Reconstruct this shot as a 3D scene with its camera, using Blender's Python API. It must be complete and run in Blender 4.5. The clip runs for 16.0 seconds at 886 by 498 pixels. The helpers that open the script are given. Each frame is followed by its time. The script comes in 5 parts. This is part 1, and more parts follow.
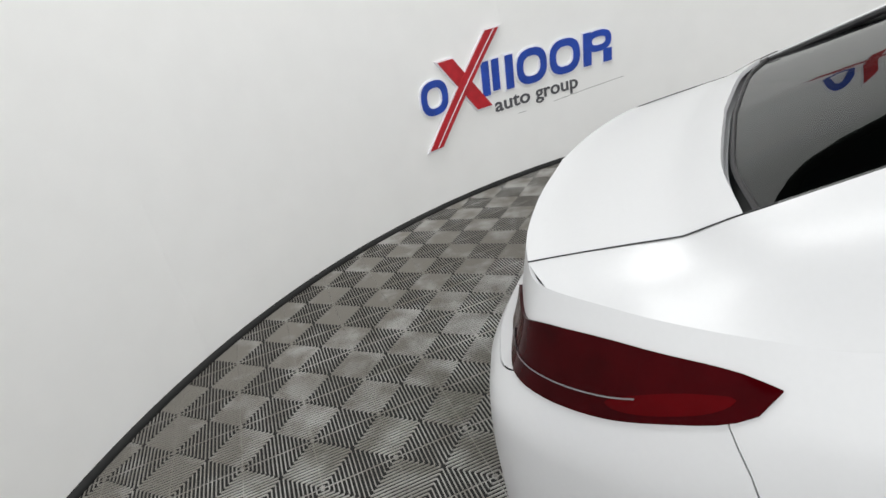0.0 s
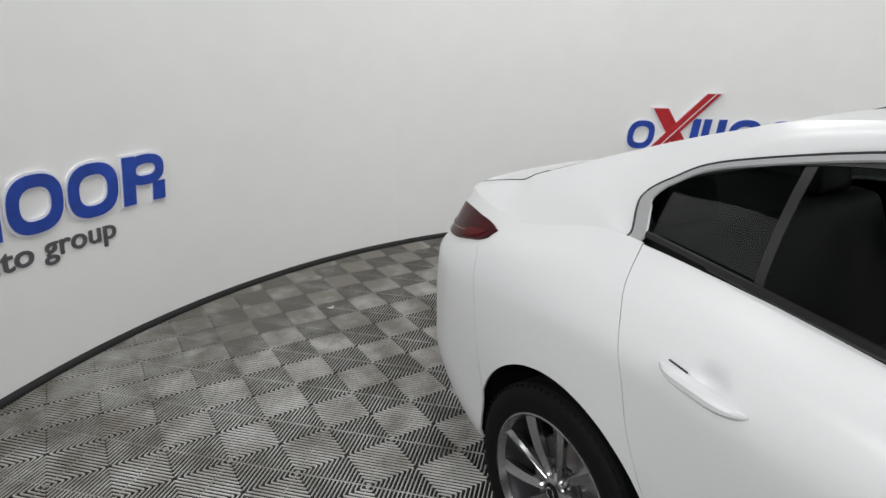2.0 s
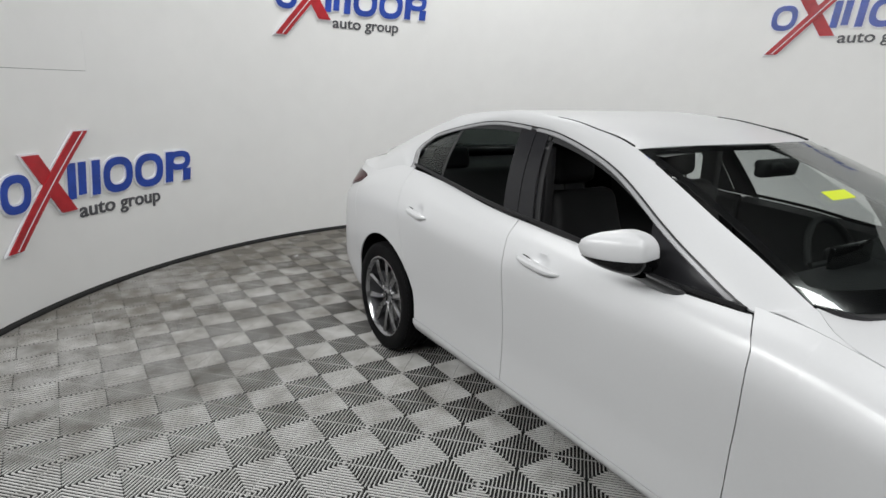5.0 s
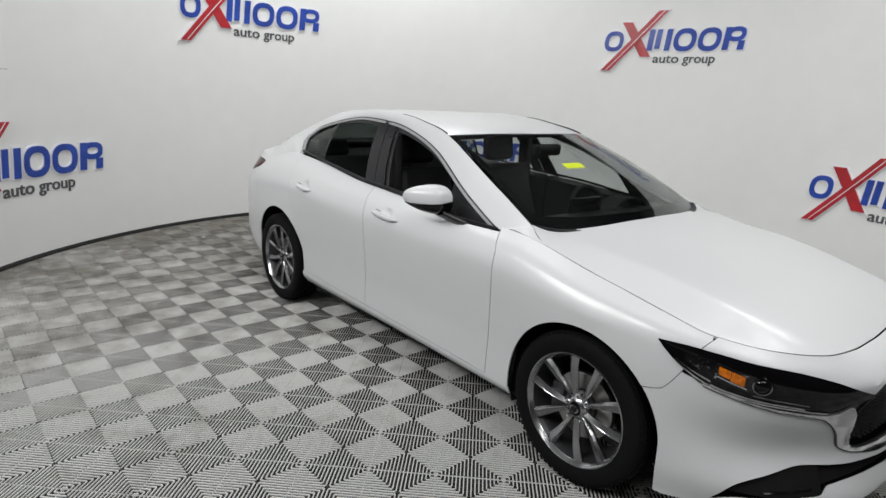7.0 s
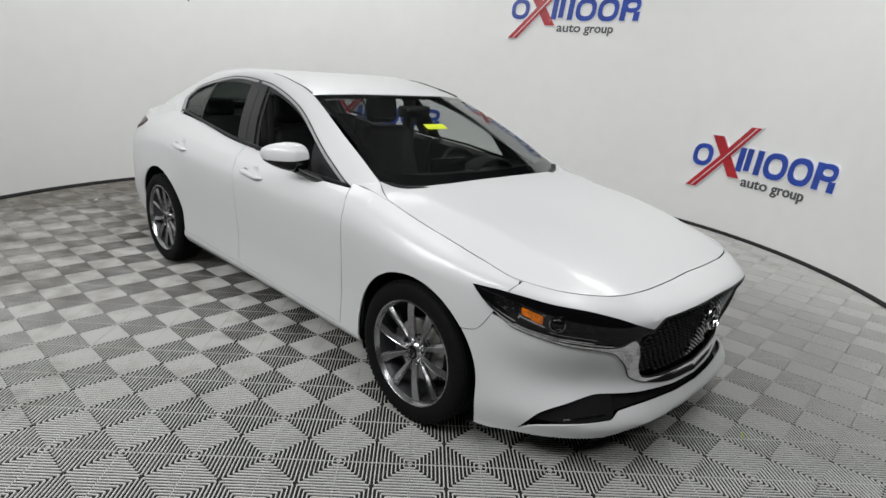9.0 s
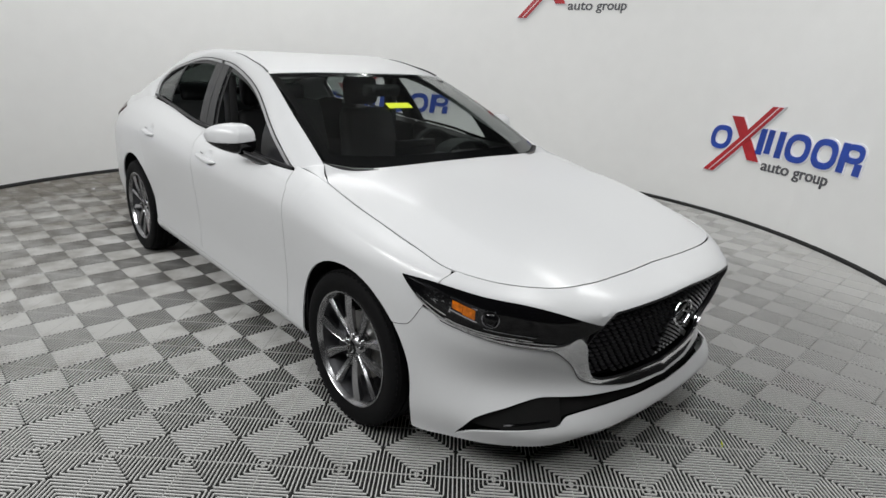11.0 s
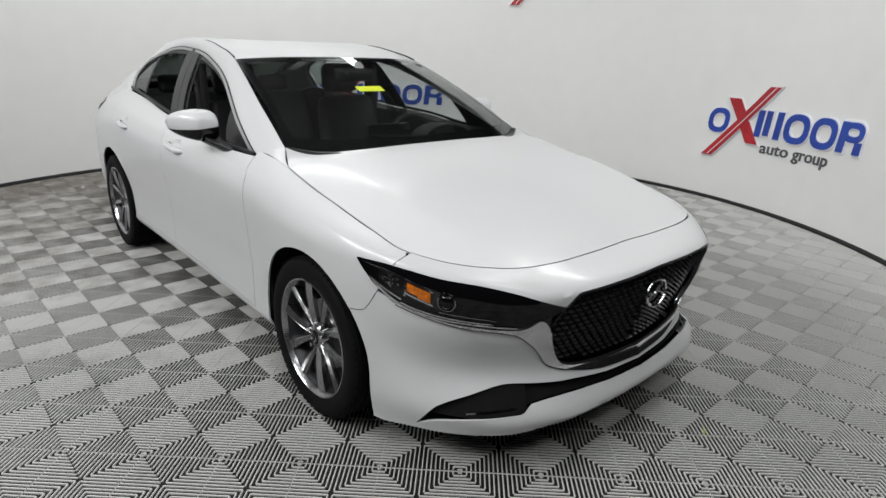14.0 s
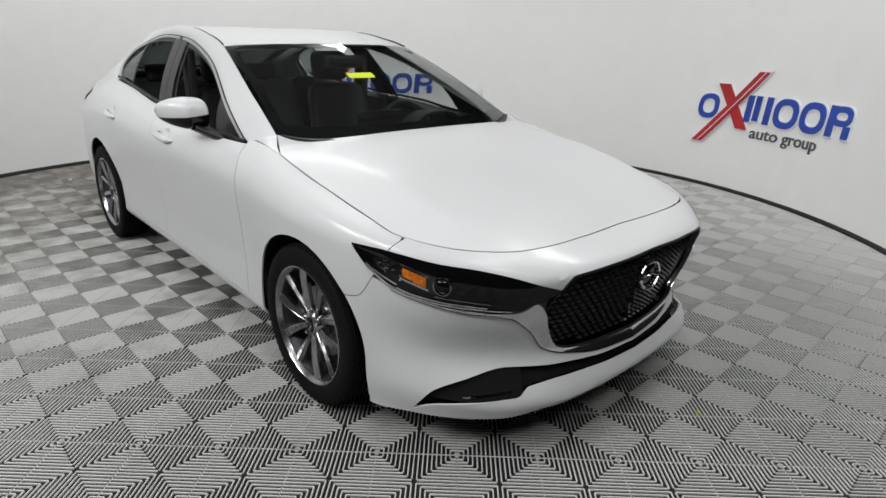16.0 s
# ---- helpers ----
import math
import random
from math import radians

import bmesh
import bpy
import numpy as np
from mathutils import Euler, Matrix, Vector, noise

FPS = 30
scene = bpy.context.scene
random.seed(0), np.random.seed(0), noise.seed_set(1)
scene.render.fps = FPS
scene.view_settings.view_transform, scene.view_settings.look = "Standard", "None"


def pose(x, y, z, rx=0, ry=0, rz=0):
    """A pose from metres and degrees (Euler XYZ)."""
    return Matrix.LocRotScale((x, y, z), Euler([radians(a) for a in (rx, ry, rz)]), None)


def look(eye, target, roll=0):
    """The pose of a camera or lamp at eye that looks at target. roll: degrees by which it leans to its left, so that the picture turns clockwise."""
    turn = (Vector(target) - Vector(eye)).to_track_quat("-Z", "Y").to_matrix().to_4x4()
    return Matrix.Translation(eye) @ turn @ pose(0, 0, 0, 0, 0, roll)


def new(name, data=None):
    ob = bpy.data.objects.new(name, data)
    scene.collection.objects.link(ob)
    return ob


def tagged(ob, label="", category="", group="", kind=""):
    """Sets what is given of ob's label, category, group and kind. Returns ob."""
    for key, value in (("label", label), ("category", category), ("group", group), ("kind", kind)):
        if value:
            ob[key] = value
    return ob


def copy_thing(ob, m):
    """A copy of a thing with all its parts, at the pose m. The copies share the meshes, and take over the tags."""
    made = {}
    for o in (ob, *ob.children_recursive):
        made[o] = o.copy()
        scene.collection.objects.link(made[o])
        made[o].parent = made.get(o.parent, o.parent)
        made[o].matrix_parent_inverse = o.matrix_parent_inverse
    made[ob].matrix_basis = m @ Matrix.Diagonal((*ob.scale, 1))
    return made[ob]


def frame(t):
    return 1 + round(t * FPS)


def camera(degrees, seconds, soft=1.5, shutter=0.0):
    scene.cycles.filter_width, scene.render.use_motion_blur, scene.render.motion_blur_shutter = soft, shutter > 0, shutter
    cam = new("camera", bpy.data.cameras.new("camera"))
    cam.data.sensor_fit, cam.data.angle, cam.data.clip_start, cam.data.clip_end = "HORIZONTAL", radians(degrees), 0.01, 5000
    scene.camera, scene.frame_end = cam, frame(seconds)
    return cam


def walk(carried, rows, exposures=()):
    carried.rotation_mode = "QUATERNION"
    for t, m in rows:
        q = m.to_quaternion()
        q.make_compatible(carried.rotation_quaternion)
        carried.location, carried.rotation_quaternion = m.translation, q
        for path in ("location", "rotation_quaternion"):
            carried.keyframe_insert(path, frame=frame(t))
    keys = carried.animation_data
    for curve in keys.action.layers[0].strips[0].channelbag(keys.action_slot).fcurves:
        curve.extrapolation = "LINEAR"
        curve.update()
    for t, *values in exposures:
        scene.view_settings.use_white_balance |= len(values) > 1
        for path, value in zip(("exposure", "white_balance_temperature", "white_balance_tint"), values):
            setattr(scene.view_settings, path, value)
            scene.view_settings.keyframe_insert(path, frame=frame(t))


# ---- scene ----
cam = camera(73.5, 16.0)
PATH = [
    (0, (-1.805, -1.469, 1.538), (-2.778, 0.087, 0.743), -13.3),
    (0.5, (-1.459, -1.666, 1.560), (-2.680, -0.308, 0.745), -8.3),
    (1, (-1.115, -1.761, 1.522), (-2.493, -0.508, 0.793), -2.4),
    (1.5, (-0.708, -1.811, 1.52), (-2.22, -0.699, 0.826), 1.2),
    (2, (-0.344, -1.851, 1.543), (-1.962, -0.874, 0.889), 1.0),
    (2.5, (0.007, -1.928, 1.541), (-1.662, -0.998, 0.948), -0.3),
    (3, (0.284, -1.964, 1.548), (-1.411, -1.072, 0.97), 0.5),
    (3.5, (0.648, -1.963, 1.528), (-1.068, -1.093, 0.983), 0.5),
    (4, (0.973, -2.024, 1.536), (-0.736, -1.131, 1.007), -0.2),
    (4.2, (1.112, -2.084, 1.522), (-0.581, -1.158, 0.995), 0.0),
    (6.3, (2.358, -2.576, 1.543), (0.784, -1.44, 1.061), 3.2),
    (6.5, (2.428, -2.594, 1.55), (0.883, -1.417, 1.071), 3.3),
    (7, (2.662, -2.716, 1.531), (1.189, -1.457, 1.037), 2.8),
    (7.5, (2.734, -2.792, 1.553), (1.357, -1.436, 1.037), 2.1),
    (8, (2.781, -2.782, 1.544), (1.462, -1.374, 1.016), 2.2),
    (8.5, (3.001, -2.659, 1.539), (1.688, -1.248, 1.006), 2.6),
    (9, (3.063, -2.494, 1.526), (1.743, -1.108, 0.944), 4.2),
    (9.5, (3.018, -2.267, 1.509), (1.681, -0.92, 0.878), 5.9),
    (9.7, (3.048, -2.218, 1.514), (1.707, -0.883, 0.865), 5.5),
    (11.8, (3.194, -1.996, 1.45), (1.788, -0.711, 0.841), 2.1),
    (12, (3.199, -1.972, 1.454), (1.802, -0.685, 0.829), 1.9),
    (12.5, (3.246, -1.905, 1.454), (1.841, -0.635, 0.811), 1.0),
    (13, (3.262, -1.867, 1.433), (1.839, -0.611, 0.801), 1.5),
    (13.5, (3.257, -1.869, 1.413), (1.827, -0.616, 0.794), 1.8),
    (14, (3.248, -1.877, 1.397), (1.831, -0.615, 0.766), 1.6),
    (14.5, (3.25, -1.874, 1.381), (1.846, -0.595, 0.752), 1.3),
    (15, (3.246, -1.881, 1.379), (1.851, -0.603, 0.731), 1.1),
    (15.5, (3.247, -1.888, 1.377), (1.857, -0.608, 0.722), 1.3),
    (16, (3.244, -1.889, 1.379), (1.855, -0.611, 0.718), 1.2),
]
walk(cam, [(t, look(eye, target, roll)) for t, eye, target, roll in PATH], ((0, 0.25), (0.6, 0.22), (1.2, 0.05), (2.2, 0.05), (4.2, 0.0), (6.4, -0.08), (7.5, -0.02), (9.0, 0.0), (16, 0.0)))

# ---------- world and light ----------
world = bpy.data.worlds.new("world")
scene.world = world
world.use_nodes = True
world.node_tree.nodes["Background"].inputs[0].default_value = (0.8, 0.85, 0.9, 1)
world.node_tree.nodes["Background"].inputs[1].default_value = 0.05
HUB_X, HUB_Y = -0.473, 0.475          # centre of the round booth
BOOTH_R, WALL_H = 3.972, 3.3
LAMP_POWER = 38.5


# Added, unseen light panels; places and gains are chosen for brightness, not known fixtures.
def unseen_panel(x, y, z, tilt, turn, power):
    lamp = bpy.data.lights.new("unseen_panel", "AREA")
    lamp.shape, lamp.size, lamp.size_y, lamp.energy = "RECTANGLE", 1.5, 0.8, power
    lamp.color = (0.99, 1.0, 0.995)
    ob = new("unseen_panel", lamp)
    ob.matrix_world = pose(x, y, z, tilt, 0, turn)
    return tagged(ob, "unseen white rectangular light panel, added to light the booth", "light", "ceiling lights")


for x, y, z, tilt, turn, gain in ((-0.8, -4.5, 3.4, 60, 4, 2.2), (1.0, -4.7, 3.4, 60, 10, 1.9), (3.3, -3.8, 4.2, 46, 34, 0.6),
                                  (5.0, -2.0, 4.4, 48, 60, 1.2)):   # an added row across the open side, tilted to the car
    unseen_panel(x, y, z, tilt, turn, gain * LAMP_POWER)
for x, y, turn, gain in ((-2.9, -1.0, 0, 0.6), (-0.7, -1.0, 0, 0.4), (1.5, -1.0, 0, 0.25), (3.4, -1.3, 90, 0.9), (2.6, 0.4, 90, 1.0), (2.0, 2.5, 45, 1.4),
                         (-3.4, 0.8, 90, 0.85), (-3.1, 2.3, 45, 1.0)):
    unseen_panel(x, y, 4.5, 0, turn, LAMP_POWER * gain)


# ---------- materials ----------
def material(name, colour, rough=0.5, metal=0.0, coat=0.0, vary=0.0, scale=30.0, bump=0.0, bump_scale=200.0, rough_vary=0.0):
    m = bpy.data.materials.new(name)
    m.use_nodes = True
    nodes, links = m.node_tree.nodes, m.node_tree.links
    b = nodes["Principled BSDF"]
    b.inputs["Base Color"].default_value = (*colour, 1)
    b.inputs["Roughness"].default_value = rough
    b.inputs["Metallic"].default_value = metal
    b.inputs["Coat Weight"].default_value = coat
    b.inputs["Coat Roughness"].default_value = 0.03
    where = nodes.new("ShaderNodeTexCoord")
    if vary or rough_vary:
        big, small = nodes.new("ShaderNodeTexNoise"), nodes.new("ShaderNodeTexNoise")
        big.inputs["Scale"].default_value, small.inputs["Scale"].default_value = scale * 0.12, scale
        small.inputs["Detail"].default_value = 6
        mix = nodes.new("ShaderNodeMath")
        mix.operation = "ADD"
        for n, side in ((big, 0), (small, 1)):
            links.new(where.outputs["Object"], n.inputs["Vector"])
            links.new(n.outputs["Fac"], mix.inputs[side])
        if vary:
            ramp = nodes.new("ShaderNodeMapRange")
            ramp.inputs["From Min"].default_value, ramp.inputs["From Max"].default_value = 0.6, 1.4
            ramp.inputs["To Min"].default_value, ramp.inputs["To Max"].default_value = 1 - vary, 1 + vary
            links.new(mix.outputs[0], ramp.inputs["Value"])
            tint = nodes.new("ShaderNodeVectorMath")
            tint.operation = "SCALE"
            tint.inputs[0].default_value = colour
            links.new(ramp.outputs["Result"], tint.inputs["Scale"])
            links.new(tint.outputs["Vector"], b.inputs["Base Color"])
        if rough_vary:
            r2 = nodes.new("ShaderNodeMapRange")
            r2.inputs["From Min"].default_value, r2.inputs["From Max"].default_value = 0.6, 1.4
            r2.inputs["To Min"].default_value, r2.inputs["To Max"].default_value = rough - rough_vary, rough + rough_vary
            links.new(mix.outputs[0], r2.inputs["Value"])
            links.new(r2.outputs["Result"], b.inputs["Roughness"])
    if bump:
        grain, bp = nodes.new("ShaderNodeTexNoise"), nodes.new("ShaderNodeBump")
        grain.inputs["Scale"].default_value, grain.inputs["Detail"].default_value = bump_scale, 3
        bp.inputs["Strength"].default_value, bp.inputs["Distance"].default_value = bump, 0.002
        links.new(where.outputs["Object"], grain.inputs["Vector"])
        links.new(grain.outputs["Fac"], bp.inputs["Height"])
        links.new(bp.outputs["Normal"], b.inputs["Normal"])
    return m


def glass(name, tint, extra=0.0):
    """Thin clear pane: a tinted see-through layer under a gloss that grows at the edge-on view."""
    m = bpy.data.materials.new(name)
    m.use_nodes = True
    nodes, links = m.node_tree.nodes, m.node_tree.links
    nodes.remove(nodes["Principled BSDF"])
    clear, gloss, mix, face, power, span = (nodes.new(k) for k in ("ShaderNodeBsdfTransparent", "ShaderNodeBsdfGlossy", "ShaderNodeMixShader", "ShaderNodeLayerWeight", "ShaderNodeMath", "ShaderNodeMapRange"))
    clear.inputs[0].default_value = (*tint, 1)
    gloss.inputs["Roughness"].default_value = 0.01
    power.operation, power.inputs[1].default_value = "POWER", 5.0
    span.inputs["To Min"].default_value, span.inputs["To Max"].default_value = 0.035 + extra, 0.95
    links.new(face.outputs["Facing"], power.inputs[0])
    links.new(power.outputs[0], span.inputs["Value"])
    links.new(span.outputs["Result"], mix.inputs[0])
    links.new(clear.outputs[0], mix.inputs[1])
    links.new(gloss.outputs[0], mix.inputs[2])
    links.new(mix.outputs[0], nodes["Material Output"].inputs["Surface"])
    return m


PAINT = material("white_pearl_paint", (0.61, 0.615, 0.625), 0.42, 0.0, 0.5, 0.012, 900)
PAINT.node_tree.nodes["Principled BSDF"].inputs["Coat Roughness"].default_value = 0.20
BLACK_TRIM = material("satin_black_trim", (0.012, 0.012, 0.013), 0.38, vary=0.1, scale=120)
GLOSS_BLACK = material("gloss_black", (0.003, 0.003, 0.0035), 0.10)
PILLAR_FILM = material("grey_black_pillar_film", (0.018, 0.018, 0.020), 0.26, vary=0.05, scale=60)
SATIN_METAL = material("satin_window_trim", (0.40, 0.40, 0.41), 0.42, 0.5, vary=0.04, scale=80)
CHROME = material("bright_chrome", (0.76, 0.76, 0.78), 0.11, 1.0, vary=0.02, scale=40)
DARK_CHROME = material("dark_chrome", (0.30, 0.30, 0.32), 0.14, 1.0, vary=0.03, scale=40)
ALLOY = material("grey_machined_alloy", (0.36, 0.36, 0.37), 0.24, 0.95, 0.4, vary=0.06, scale=60)
ALLOY_DARK = material("dark_wheel_barrel", (0.06, 0.06, 0.065), 0.4, 0.6, vary=0.1, scale=40)
STEEL = material("brushed_brake_steel", (0.45, 0.44, 0.43), 0.35, 1.0, vary=0.12, scale=30)
RUBBER = material("tyre_rubber", (0.0045, 0.0045, 0.005), 0.70, vary=0.25, scale=40, bump=0.3, bump_scale=300)
RUBBER.node_tree.nodes["Principled BSDF"].inputs["Specular IOR Level"].default_value = 0.12
LINER = material("dark_inner_liner", (0.008, 0.008, 0.008), 0.85, vary=0.2, scale=20)
for mat, level in ((LINER, 0.15), (GLOSS_BLACK, 0.35), (PILLAR_FILM, 0.22)):
    mat.node_tree.nodes["Principled BSDF"].inputs["Specular IOR Level"].default_value = level
CABIN = material("black_cabin_plastic", (0.024, 0.024, 0.025), 0.55, vary=0.15, scale=80)
LEATHER = material("black_seat_leather", (0.014, 0.014, 0.015), 0.62, vary=0.15, scale=50)
LINING = material("grey_headliner_cloth", (0.12, 0.12, 0.12), 0.9, vary=0.05, scale=90)
AMBER = material("amber_lens", (0.52, 0.13, 0.004), 0.10, vary=0.8, scale=110)
RED_LENS = material("dark_red_lens", (0.034, 0.0004, 0.0014), 0.06, vary=0.4, scale=14)
RED_LENS.node_tree.nodes["Principled BSDF"].inputs["Specular IOR Level"].default_value = 0.07
RED_GLOW = material("bright_red_lens", (0.060, 0.0006, 0.0016), 0.08, vary=0.3, scale=20)
RED_GLOW.node_tree.nodes["Principled BSDF"].inputs["Specular IOR Level"].default_value = 0.07
REFLECTOR = material("silver_lamp_reflector", (0.62, 0.62, 0.64), 0.12, 1.0, vary=0.15, scale=120)
LAMP_GREY = material("dim_lamp_reflector", (0.05, 0.05, 0.053), 0.22, 0.9, vary=0.4, scale=90)
STICKER = material("yellow_sticker_paper", (0.62, 0.72, 0.02), 0.6, vary=0.05, scale=80)
WINDSHIELD = glass("windshield_glass", (0.80, 0.83, 0.82), 0.05)
PRIVACY_GLASS = glass("darker_rear_glass", (0.62, 0.66, 0.65))
REAR_GLASS = glass("tinted_rear_screen", (0.30, 0.33, 0.32))
WALL_PAINT = material("white_wall_paint", (0.84, 0.84, 0.83), 0.55, vary=0.025, scale=5, bump=0.12, bump_scale=40)
BASE_BLACK = material("black_wall_edging", (0.006, 0.006, 0.006), 0.75, vary=0.2, scale=30)
SHOP_CEIL = material("unseen_ceiling_grey", (0.20, 0.20, 0.20), 0.8, vary=0.05, scale=3)
OUTER = material("unseen_outer_wall_grey", (0.05, 0.05, 0.05), 0.7, vary=0.05, scale=3)
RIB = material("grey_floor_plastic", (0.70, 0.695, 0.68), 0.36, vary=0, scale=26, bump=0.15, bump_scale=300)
# floor plastic: dusty and stained in broad patches over the whole floor
nodes, links = RIB.node_tree.nodes, RIB.node_tree.links
nodes["Principled BSDF"].inputs["Specular IOR Level"].default_value = 0.15
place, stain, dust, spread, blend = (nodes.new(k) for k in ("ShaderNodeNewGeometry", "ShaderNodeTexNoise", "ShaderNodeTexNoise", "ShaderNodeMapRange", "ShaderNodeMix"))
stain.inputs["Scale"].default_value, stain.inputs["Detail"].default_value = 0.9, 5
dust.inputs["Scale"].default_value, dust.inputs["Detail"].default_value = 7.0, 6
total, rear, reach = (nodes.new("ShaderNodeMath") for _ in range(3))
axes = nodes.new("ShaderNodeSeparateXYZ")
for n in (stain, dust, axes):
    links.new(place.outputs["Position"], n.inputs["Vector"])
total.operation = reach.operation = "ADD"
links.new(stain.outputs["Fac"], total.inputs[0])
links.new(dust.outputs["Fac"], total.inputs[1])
rear.operation, rear.inputs[1].default_value = "MULTIPLY", -0.12    # shifts the blend to the darker, browner tone towards the rear (-x)
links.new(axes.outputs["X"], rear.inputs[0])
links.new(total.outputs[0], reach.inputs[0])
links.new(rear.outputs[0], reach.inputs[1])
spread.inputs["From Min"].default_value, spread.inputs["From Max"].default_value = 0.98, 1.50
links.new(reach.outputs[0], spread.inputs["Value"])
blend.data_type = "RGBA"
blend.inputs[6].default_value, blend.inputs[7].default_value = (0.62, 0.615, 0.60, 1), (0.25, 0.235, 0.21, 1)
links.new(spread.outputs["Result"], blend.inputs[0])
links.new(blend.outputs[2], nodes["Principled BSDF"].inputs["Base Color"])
MESH_BAR = material("dark_grille_bar", (0.20, 0.20, 0.21), 0.28, 0.9, vary=0.1, scale=60)
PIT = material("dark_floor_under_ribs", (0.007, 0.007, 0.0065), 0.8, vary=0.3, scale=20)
BLUE = material("glossy_blue_sign_face", (0.012, 0.055, 0.36), 0.46, coat=0.08, vary=0.35, scale=14)
RED_SIGN = material("glossy_red_sign_face", (0.42, 0.012, 0.02), 0.46, coat=0.08, vary=0.3, scale=14)
WHITE_SIGN = material("white_sign_board", (0.82, 0.82, 0.86), 0.4, vary=0.02, scale=20)
GREY_SIGN = material("grey_sign_lettering", (0.085, 0.085, 0.095), 0.45, vary=0.1, scale=30)
SEAM = material("wall_joint_shadow", (0.22, 0.22, 0.215), 0.8, vary=0.3, scale=20)


# ---------- mesh helpers ----------
def grid(bm, rows):
    """Quads over a table of points."""
    vs = [[bm.verts.new(p) for p in row] for row in rows]
    for a, b in zip(vs, vs[1:]):
        for i in range(len(a) - 1):
            quad = [a[i], a[i + 1], b[i + 1], b[i]]
            if len({tuple(round(c, 5) for c in v.co) for v in quad}) >= 3:
                bm.faces.new(quad)
    return vs


def facing_out(bm, centre=(0, 0, 0.55)):
    bmesh.ops.remove_doubles(bm, verts=bm.verts, dist=0.0004)
    bmesh.ops.recalc_face_normals(bm, faces=bm.faces)
    c = Vector(centre)
    total = 0
    for f in bm.faces:
        m = f.calc_center_median()
        total += f.normal.dot(m - Vector((m.x * 0.82, c.y, c.z))) * f.calc_area()
    if total < 0:
        bmesh.ops.reverse_faces(bm, faces=bm.faces)


def thicken(bm, depth):
    """Gives an open sheet a back and a rim, inwards along its normals."""
    bm.normal_update()
    rim = [e for e in bm.edges if e.is_boundary]
    faces = list(bm.faces)
    back = {v: bm.verts.new(v.co - v.normal * depth) for v in list(bm.verts)}
    for e in rim:
        loop = e.link_loops[0]
        a, b = loop.vert, loop.link_loop_next.vert
        bm.faces.new([b, a, back[a], back[b]])
    for f in faces:
        bm.faces.new([back[v] for v in reversed(f.verts)])


def part(name, bm, mat, parent=None, label="", smooth=35):
    me = bpy.data.meshes.new(name)
    bm.normal_update()
    bm.to_mesh(me)
    bm.free()
    me.materials.append(mat)
    if smooth:
        me.polygons.foreach_set("use_smooth", [True] * len(me.polygons))
        me.set_sharp_from_angle(angle=radians(smooth))
    ob = new(name, me)
    ob.parent = parent
    return tagged(ob, label)


def mirrored(bm):
    """A copy of bm on the other side of the car."""
    two = bm.copy()
    for v in two.verts:
        v.co.y = -v.co.y
    bmesh.ops.reverse_faces(two, faces=two.faces)
    return two


def both(name, bm, mat, parent, label="", smooth=35):
    other = mirrored(bm)
    return part(name, bm, mat, parent, label, smooth), part(name, other, mat, parent, label, smooth)


def whole(bm):
    """Joins bm with its mirror image in one mesh."""
    me = bpy.data.meshes.new("tmp")
    two = mirrored(bm)
    two.to_mesh(me)
    two.free()
    bm.from_mesh(me)
    bpy.data.meshes.remove(me)
    bmesh.ops.remove_doubles(bm, verts=bm.verts, dist=0.0006)
    return bm


def lathe(bm, profile, n, m=None, closed=False):
    """Turns (radius, y) pairs round the y axis."""
    rows = []
    for k in range(n + 1):
        a = 2 * math.pi * k / n
        rows.append([(r * math.cos(a), y, r * math.sin(a)) for r, y in profile + (profile[:1] if closed else [])])
    grid(bm, rows)
    bmesh.ops.remove_doubles(bm, verts=bm.verts, dist=0.00005)
    bmesh.ops.recalc_face_normals(bm, faces=bm.faces)
    if m:
        bmesh.ops.transform(bm, matrix=m, verts=bm.verts)
    return bm


def tube(bm, points, radius, n=8):
    """A round bar along points."""
    pts = [Vector(p) for p in points]
    rows = []
    for i, p in enumerate(pts):
        d = (pts[min(i + 1, len(pts) - 1)] - pts[max(i - 1, 0)]).normalized()
        side = d.cross(Vector((0, 0, 1)))
        side = side.normalized() if side.length > 1e-4 else Vector((1, 0, 0))
        up = side.cross(d)
        r = radius(i / max(1, len(pts) - 1)) if callable(radius) else radius
        rows.append([p + r * (math.cos(2 * math.pi * k / n) * side + math.sin(2 * math.pi * k / n) * up) for k in range(n + 1)])
    grid(bm, rows)
    bmesh.ops.remove_doubles(bm, verts=bm.verts, dist=0.00005)
    bmesh.ops.holes_fill(bm, edges=[e for e in bm.edges if e.is_boundary])
    bmesh.ops.recalc_face_normals(bm, faces=bm.faces)
    return bm


def ribbon(bm, path, width, depth, normal):
    """A flat bar of a given width and depth along a path; normal(i) gives its outward side."""
    pts = [Vector(p) for p in path]
    rows = []
    for i, p in enumerate(pts):
        d = (pts[min(i + 1, len(pts) - 1)] - pts[max(i - 1, 0)]).normalized()
        n = Vector(normal(i)).normalized()
        side = d.cross(n).normalized()
        w = width(i / (len(pts) - 1)) if callable(width) else width
        rows.append([p - side * w / 2, p - side * w * 0.4 + n * depth, p + side * w * 0.4 + n * depth, p + side * w / 2, p - side * w / 2])
    grid(bm, rows)
    bmesh.ops.remove_doubles(bm, verts=bm.verts, dist=0.00005)
    bmesh.ops.recalc_face_normals(bm, faces=bm.faces)
    return bm


